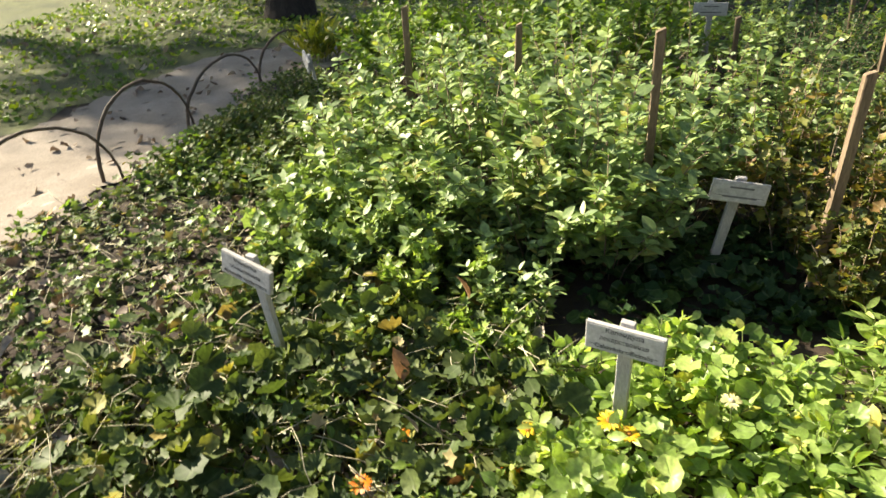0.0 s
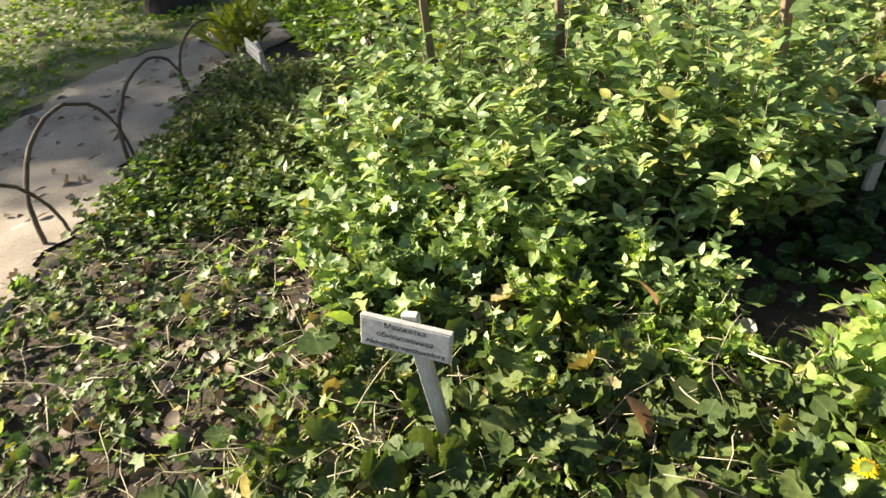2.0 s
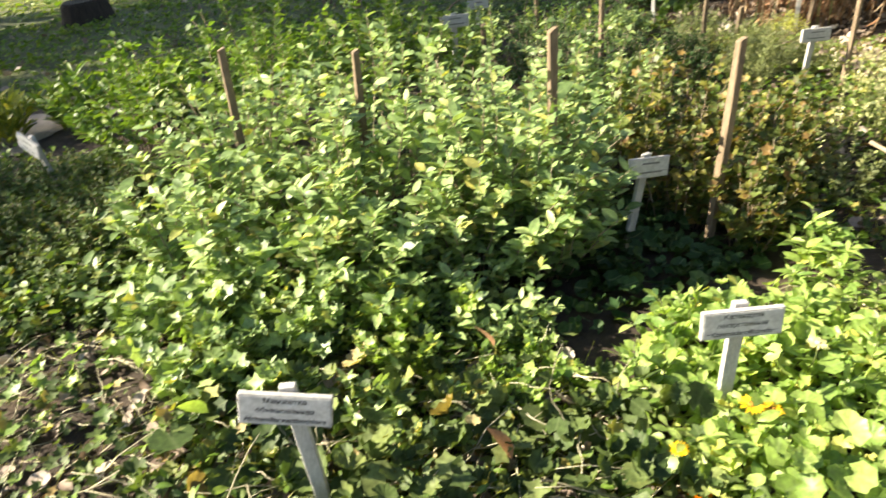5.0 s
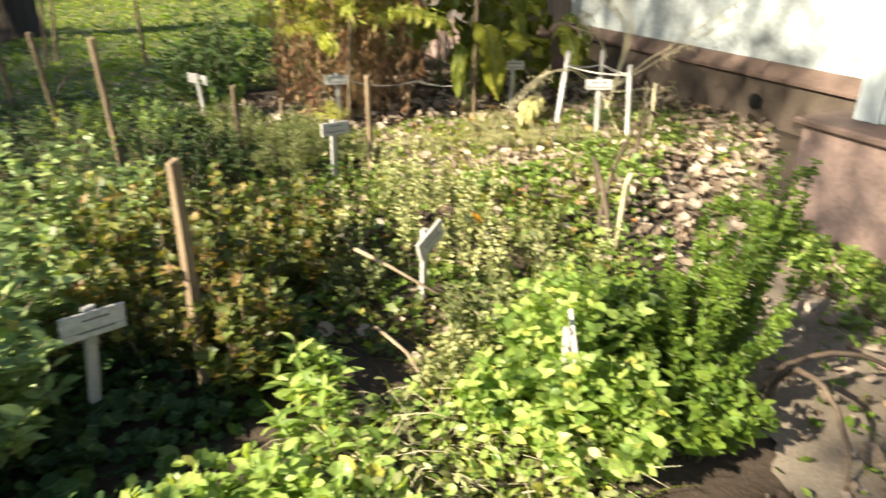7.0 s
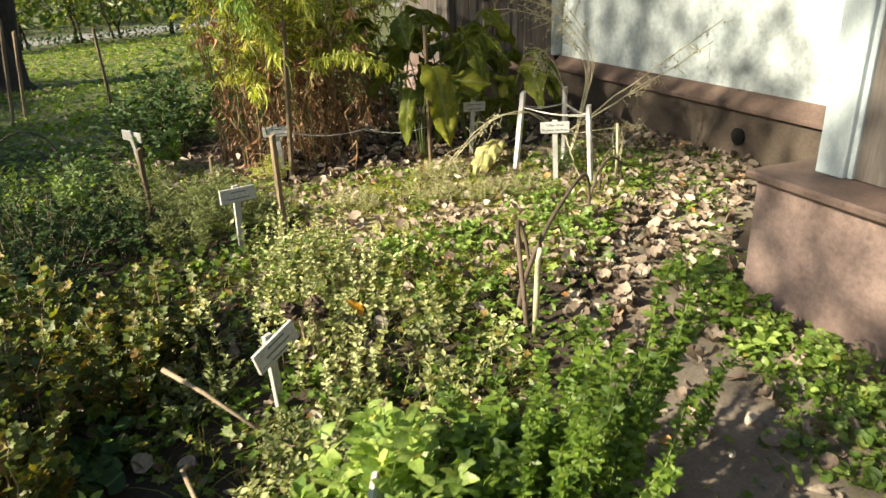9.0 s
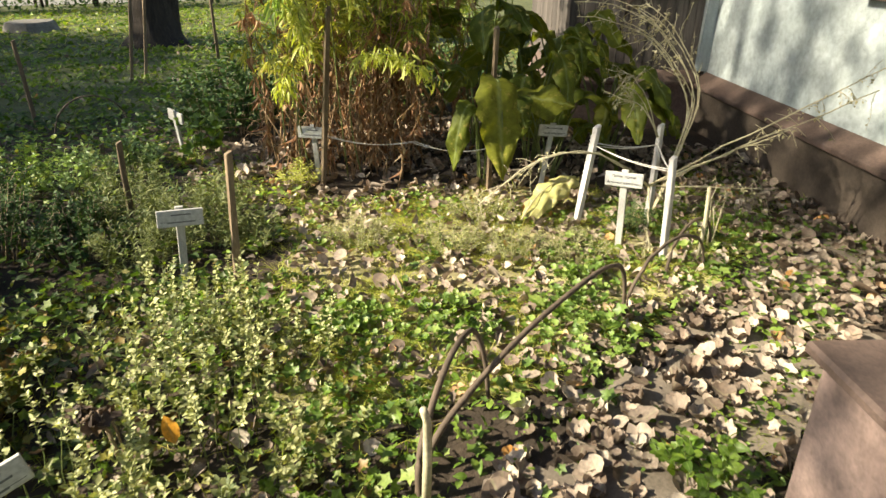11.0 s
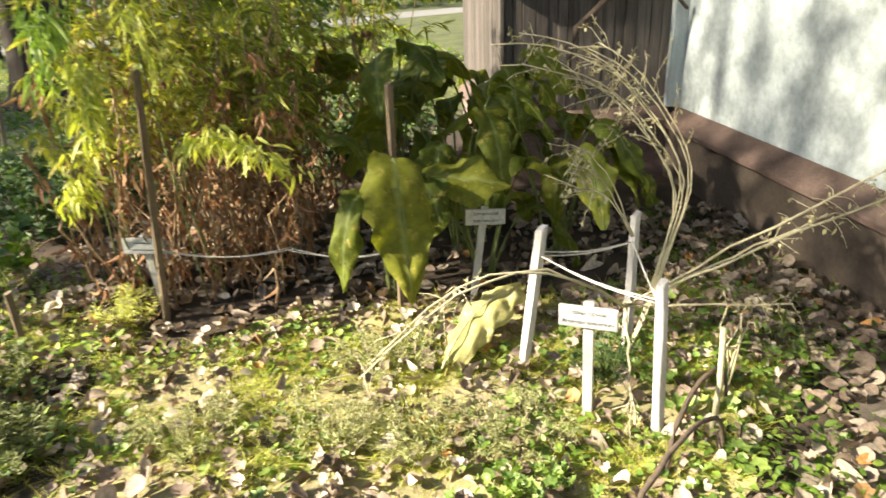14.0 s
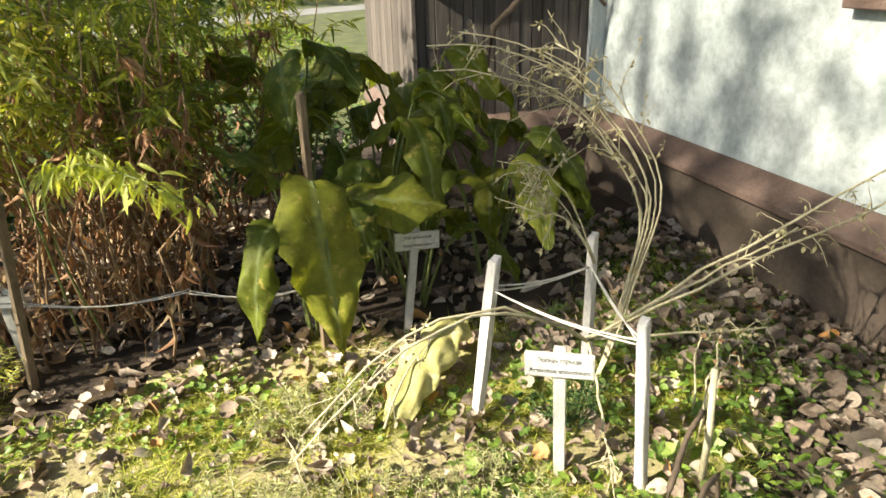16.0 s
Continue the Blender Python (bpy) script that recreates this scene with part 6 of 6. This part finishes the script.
cover("edge_weeds", "green weeds along the edge of the bed", EDGE, 2000, OVAL, 0.05, MINT_LEAF, 53, 0.0, 0.08, 0.5)
cover("edge_lobed_weeds", "bright lobed weeds along the edge of the bed", EDGE, 600, LOBED, 0.07, CLOVER_LEAF, 153, 0.0, 0.09, 0.5)
for k, (x, y, h) in enumerate(((3.80, 0.30, 0.17), (4.05, 0.50, 0.22), (3.66, 0.05, 0.15), (4.30, 0.80, 0.20), (3.50, -0.3, 0.14))):
    shrub("wall_weed", "leafy green weed at the foot of the porch plinth", "weeds", x, y, 0.22, h, 13, 13, BROAD, 0.065, MINT_LEAF if k % 2 else LIME_LEAF, GREEN_STEM, 860 + k, group="weeds at the porch plinth", start=0.15, stem_r=0.003, base_r=0.5)
PORCH_WEEDS = [(3.9, 0.55), (4.5, 1.0), (5.4, 0.95), (4.6, 0.45), (3.9, -0.4), (3.3, -1.3), (2.7, -1.2), (3.1, 0.1)]
cover("porch_weeds", "green weeds growing along the porch plinth", PORCH_WEEDS, 3400, OVAL, 0.042, MINT_LEAF, 54, 0.0, 0.10, 0.6)
grass("porch_grass", "grass tufts along the porch plinth", PORCH_WEEDS, 2600, 0.09, GRASS, 55, 0.03, 0.8)
PORCH_EDGE = [(3.15, 0.28), (3.42, 0.2), (3.62, -0.15), (3.72, -0.75), (3.2, -1.0), (2.95, -0.62), (2.95, -0.2), (3.02, 0.05)]
cover("porch_edge_weeds", "yellow-green clover and creeping weeds at the path's edge", PORCH_EDGE, 900, ROUND, 0.05, CLOVER_LEAF, 254, 0.0, 0.07, 0.5)
grass("porch_edge_moss", "short yellow moss and grass at the path's edge", PORCH_EDGE, 5000, 0.07, SUN_TINTED_GRASS, 255, 0.035, 0.9)
WALL_GRASS = [(6.7, 1.9), (7.1, 1.2), (8.5, 3.0), (8.2, 3.4), (7.1, 2.9)]
grass("wall_grass", "dark grass along the foot of the house wall", WALL_GRASS, 6000, 0.15, LAWN_LEAF, 56, 0.03, 1.0, patchy=True)
LAWN_NEAR = [(-4.6, 3.8), (-3.7, 4.3), (-3.3, 5.2), (-2.9, 6.5), (-1.8, 7.3), (0.2, 8.0), (2.8, 8.2), (4.6, 7.8), (5.6, 6.4), (7.2, 5.8), (9.5, 7.2), (11.5, 12), (0, 12.5), (-6, 10), (-6.5, 5)]
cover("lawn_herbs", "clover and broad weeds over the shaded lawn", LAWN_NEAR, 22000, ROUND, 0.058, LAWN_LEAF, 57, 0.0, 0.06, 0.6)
# Lawn leaf green instead of grass yellow, to deepen the lawn's shade.
grass("lawn_grass", "uneven short grass of the lawn, shade put into its green", LAWN_NEAR, 22000, 0.10, LAWN_LEAF, 58, 0.05, 0.8)
LAWN_EAST = [(9.8, 7.5), (20, 5.5), (22, 11), (11.5, 11.8)]
grass("lawn_east_grass", "grass beyond the end of the house, sunlight put into its colour", LAWN_EAST, 14000, 0.16, SUN_TINTED_GRASS, 160, 0.07, 0.8)
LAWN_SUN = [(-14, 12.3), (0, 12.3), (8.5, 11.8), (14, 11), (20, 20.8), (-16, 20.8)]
grass("lawn_sun_grass", "bright grass across the far lawn, sunlight put into its colour", LAWN_SUN, 42000, 0.16, SUN_TINTED_GRASS, 159, 0.07, 0.8)
cover("lawn_sun_herbs", "sunlit weeds over the far lawn", LAWN_SUN, 26000, OVAL, 0.11, LAWN_LEAF, 59, 0.0, 0.08, 0.6)
UNDER_GOLD = [(4.5, 4.2), (5.4, 3.6), (6.6, 3.2), (7.6, 2.9), (8.2, 3.6), (7.4, 5.2), (5.6, 5.9), (4.6, 5.8)]

BACKBED = [(0.2, 6.3), (2.5, 6.5), (4.5, 6.0), (5.2, 6.5), (4.6, 7.7), (2.8, 8.2), (0.2, 8.0), (-1.0, 7.0)]
cover("backbed_leaves", "dark leafy growth along the back of the beds", BACKBED, 4200, OVAL, 0.065, DARK_LEAF, 85, 0.0, 0.16, 0.6)
cover("backbed_weeds", "lighter weeds along the back of the beds", BACKBED, 1500, ROUND, 0.06, LAWN_LEAF, 86, 0.0, 0.12, 0.6)
GAP = [(3.9, 3.4), (4.5, 3.9), (4.9, 4.6), (4.7, 5.9), (4.3, 6.2), (4.1, 4.6)]
grass("gap_grass", "short grass between the herbs and the dry stalks, coloured as sunlit", GAP, 12000, 0.11, SUN_TINTED_GRASS, 187, 0.03, 0.9, patchy=True)
cover("gap_weeds", "sparse light weeds between the herbs and the dry stalks", GAP, 900, OVAL, 0.05, LIME_LEAF, 87, 0.0, 0.08, 0.6)
for k, (x, y, h) in enumerate(((2.9, 2.3, 0.5), (3.15, 2.55, 0.55), (3.4, 2.45, 0.5), (2.75, 2.0, 0.45), (3.3, 2.15, 0.42), (2.55, 1.75, 0.5), (2.3, 1.35, 0.52), (3.0, 1.3, 0.36), (2.6, 2.1, 0.5), (2.5, 2.4, 0.46), (3.05, 1.95, 0.44), (3.6, 2.25, 0.4), (3.2, 2.85, 0.5), (3.45, 2.75, 0.46))):
    shrub("flower_spikes", "thin stems with pale faded flower whorls", "herb", x, y, 0.18, h * 1.18, 5, 30, OVAL, 0.031, PALE_WHORL, GREEN_STEM, 900 + k, group="pale flower spikes", start=0.35, stem_r=0.0022, upward=0.2, base_r=0.6)

for k, (x, y, sp) in enumerate(((4.10, 2.30, 0.26), (4.36, 2.18, 0.22), (3.90, 2.45, 0.2), (4.72, 1.66, 0.24), (4.95, 1.88, 0.2), (5.25, 2.05, 0.18))):
    shrub("clover_patch", "low patch of bright round-lobed leaves", "weeds", x, y, sp, 0.11, 34, 4, ROUND if k < 3 else LOBED, 0.056, CLOVER_LEAF, GREEN_STEM, 970 + k, group="low bright leaf patches", start=0.6, stem_r=0.0016, upward=0.25, base_r=0.85, flat=0.3)
shrub("withered_plant", "withered brown plant with hanging dead leaves on a bent stalk", "plant", 2.82, 2.12, 0.16, 0.42, 5, 12, LOBED, 0.085, DEAD_LEAF, TWIG, 980, lean=(-0.2, -0.25), start=0.5, upward=-0.9, droop=0.35, stem_r=0.006)
shrub("yellow_tuft", "small tuft of yellowed fine leaves beside a sign post", "plant", 4.77, 4.47, 0.2, 0.24, 34, 20, NARROW, 0.05, GOLD_LEAF, PALE_STALK, 981, start=0.2, stem_r=0.002, base_r=0.4)
for k, (x, y) in enumerate(((5.22, 2.62), (5.48, 2.36), (4.95, 2.95), (4.55, 3.3), (5.46, 3.16))):
    shrub("pale_tuft", "wispy pale grey-green tuft in the short grass", "herb", x, y, 0.26, 0.17, 60, 26, NARROW, 0.032, GREY_LEAF, PALE_STALK, 930 + k, group="pale wispy tufts", start=0.1, stem_r=0.0016, upward=0.6, base_r=0.6)

# ---- fallen leaves ----
def litter(name, label, poly, n, size, seed, mat=LITTER):
    rng = np.random.default_rng(seed)
    n = int(n * 0.55)
    q = in_poly(rng, poly, n)
    a = rng.uniform(0, 6.28, n)
    me = scatter(name, ASPEN, np.stack([q[:, 0], q[:, 1], ground_z(q[:, 0], q[:, 1]) + rng.uniform(0.02, 0.05, n)], 1), np.stack([np.cos(a), np.sin(a), rng.normal(0, 0.25, n)], 1),
                 np.stack([rng.normal(0, 0.7, n), rng.normal(0, 0.7, n), np.ones(n)], 1), size * rng.uniform(0.4, 1.35, n), 0.1, rng)
    q2 = in_poly(rng, poly, n)
    a2 = rng.uniform(0, 6.28, n)
    me2 = scatter(name, oval_leaf(0.68, 4, 0.55, 0.65, 0.5), np.stack([q2[:, 0], q2[:, 1], ground_z(q2[:, 0], q2[:, 1]) + rng.uniform(0.02, 0.045, n)], 1), np.stack([np.cos(a2), np.sin(a2), rng.normal(0.1, 0.35, n)], 1),
                  np.stack([rng.normal(0, 0.9, n), rng.normal(0, 0.9, n), np.ones(n)], 1), size * rng.uniform(0.5, 1.3, n), 0.3, rng)
    tagged(part(name + "_crumpled", me2, mat), "crumpled dry leaves lying among the flat ones", "fallen leaves", kind="stuff")
    return tagged(part(name, me, mat), label, "fallen leaves", kind="stuff")


litter("clearing_litter", "pale brown fallen leaves over the clearing", CLEARING, 1050, 0.066, 61)
litter("clearing_scraps", "small dry leaf scraps over the clearing", CLEARING, 900, 0.026, 161)
litter("wall_litter", "pale fallen leaves drifted along the house", [(5.4, 0.8), (7.0, 1.0), (7.4, 1.7), (6.9, 2.1), (6.2, 1.6), (5.4, 1.4)], 300, 0.075, 62)
cover("corner_weeds", "low green weeds among the leaves by the house", [(5.4, 0.9), (7.0, 1.1), (7.4, 1.8), (6.9, 2.3), (6.0, 1.9), (5.4, 1.5)], 1300, OVAL, 0.05, MINT_LEAF, 162, 0.01, 0.08, 0.5)
litter("wall_foot_litter", "brown leaves lying at the foot of the house wall", WALL_GRASS + [(6.3, 2.9)], 520, 0.075, 262)
litter("shade_litter", "brown fallen leaves under the tall clump", UNDER_GOLD, 950, 0.08, 63)
litter("lawn_litter", "scattered fallen leaves on the lawn", LAWN_NEAR, 420, 0.07, 64)
litter("bed_litter", "dry brown leaves caught among the lobed leaves", MANTLE, 600, 0.07, 65)
litter("midbed_litter", "dry leaves caught in the herbs", MIDBED, 260, 0.06, 66)
litter("left_path_litter", "a few leaves and twigs on the sandy path", PATH_LEFT, 120, 0.06, 67)
litter("gap_litter", "brown leaves between the herbs and the dry stalks", GAP, 320, 0.06, 73)
litter("soil_litter", "dry leaf scraps on the bare soil", LEFT_SOIL, 210, 0.06, 68)
litter("porch_litter", "fallen leaves on the path beside the porch", PORCH_WEEDS, 160, 0.065, 69)
WALKWAY = [(-2.4, -1.2), (-1.0, -0.2), (0.2, 0.1), (1.2, 0.35), (2.0, 0.35), (2.7, 0.2), (3.4, -0.5), (2.4, -1.9), (0, -2.3), (-2.4, -2.4)]
grass("walkway_grass", "short trodden grass where the path is walked", WALKWAY, 9000, 0.07, GRASS, 171, 0.035, 0.9, patchy=True)
cover("walkway_weeds", "flat weeds on the walked path", WALKWAY, 2600, ROUND, 0.045, MINT_LEAF, 172, 0.0, 0.05, 0.5, patchy=True)
litter("walkway_litter", "fallen leaves on the walked path", WALKWAY, 420, 0.07, 173)
litter("path_litter", "fallen leaves over the sandy path", PATH_RIGHT, 760, 0.058, 71)
cover("path_weeds", "sparse weeds creeping over the sandy path", PATH_RIGHT, 3600, OVAL, 0.04, MINT_LEAF, 72, 0.0, 0.06, 0.5, patchy=True)
leafpile = thing("leaf_litter", "large pale aspen leaves fallen on the sandy path", "fallen leaves", 0, 0)
rng = np.random.default_rng(70)
shapes = []
for k in range(6):
    v, f, uvs = lobed_leaf(3, 16, 0.04 + 0.01 * k, 0.10 + 0.05 * k, 0.93, 0.025 + 0.012 * k)
    shapes.append(mesh_of("fallen_leaf", v * 0.098, f, uvs))
spots = in_poly(rng, [(3.3, 0.75), (4.1, 0.55), (4.6, 0.9), (5.5, 0.95), (5.9, 1.5), (4.6, 1.75), (3.7, 1.3)], 280)
for k, (x, y) in enumerate(spots):
    ob = part("fallen_leaf", shapes[k % 6], LITTER_ONE, leafpile)
    s = rng.uniform(0.55, 1.3)
    ob.matrix_local = pose(x, y, float(ground_z(x, y)) + 0.022 + rng.uniform(0, 0.02), rng.normal(0, 14), rng.normal(0, 14), rng.uniform(0, 360)) @ Matrix.Diagonal((s * rng.uniform(0.62, 1.0), s, s * rng.uniform(0.6, 2.2), 1))
# one bright orange leaf caught in the grey herbs, and a few large single leaves
for k, (x, y, z, s, m) in enumerate(((2.92, 1.89, 0.22, 0.10, ORANGE_LEAF), (-0.18, 1.55, 0.16, 0.11, DRY_LEAF), (0.02, 1.95, 0.2, 0.10, DRY_LEAF), (-0.12, 1.38, 0.1, 0.08, LITTER_ONE), (-0.86, 2.2, 0.17, 0.1, LIME_LEAF), (-0.95, 3.05, 0.12, 0.07, DRY_LEAF))):
    v, f, uvs = oval_leaf(0.55, 4, 0.2, 0.3, 0.45)
    ob = part("caught_leaf", mesh_of("caught_leaf", v * s, f, uvs), m)
    ob.matrix_world = pose(x, y, z, 55 + 9 * k, 12 * k, 40 * k)
    tagged(ob, "orange leaf caught upright in the herbs" if k == 0 else "single withered leaf lying on the herbs", "leaf")
# flat stump and a dark stone on the lawn
for k, (x, y, r, h, mt, nm, lb, ct) in enumerate(((5.2, 16.2, 0.45, 0.22, STONE, "stump", "low flat grey stump on the lawn", "stump"), (-0.6, 11.6, 0.3, 0.3, BARK, "stump", "dark old stump on the shaded lawn", "stump"))):
    bm = bmesh.new()
    bmesh.ops.create_cone(bm, cap_ends=True, segments=16, radius1=r * 1.2, radius2=r, depth=h)
    for v in bm.verts:
        v.co.x += 0.05 * math.sin(9 * v.co.y + k)
        v.co.y += 0.05 * math.sin(7 * v.co.x)
    bmesh.ops.bevel(bm, geom=bm.edges[:], offset=0.02, segments=2, affect="EDGES")
    ob = part(nm, bm, mt)
    ob.matrix_world = pose(x, y, h / 2 - 0.02)
    tagged(ob, lb, ct)
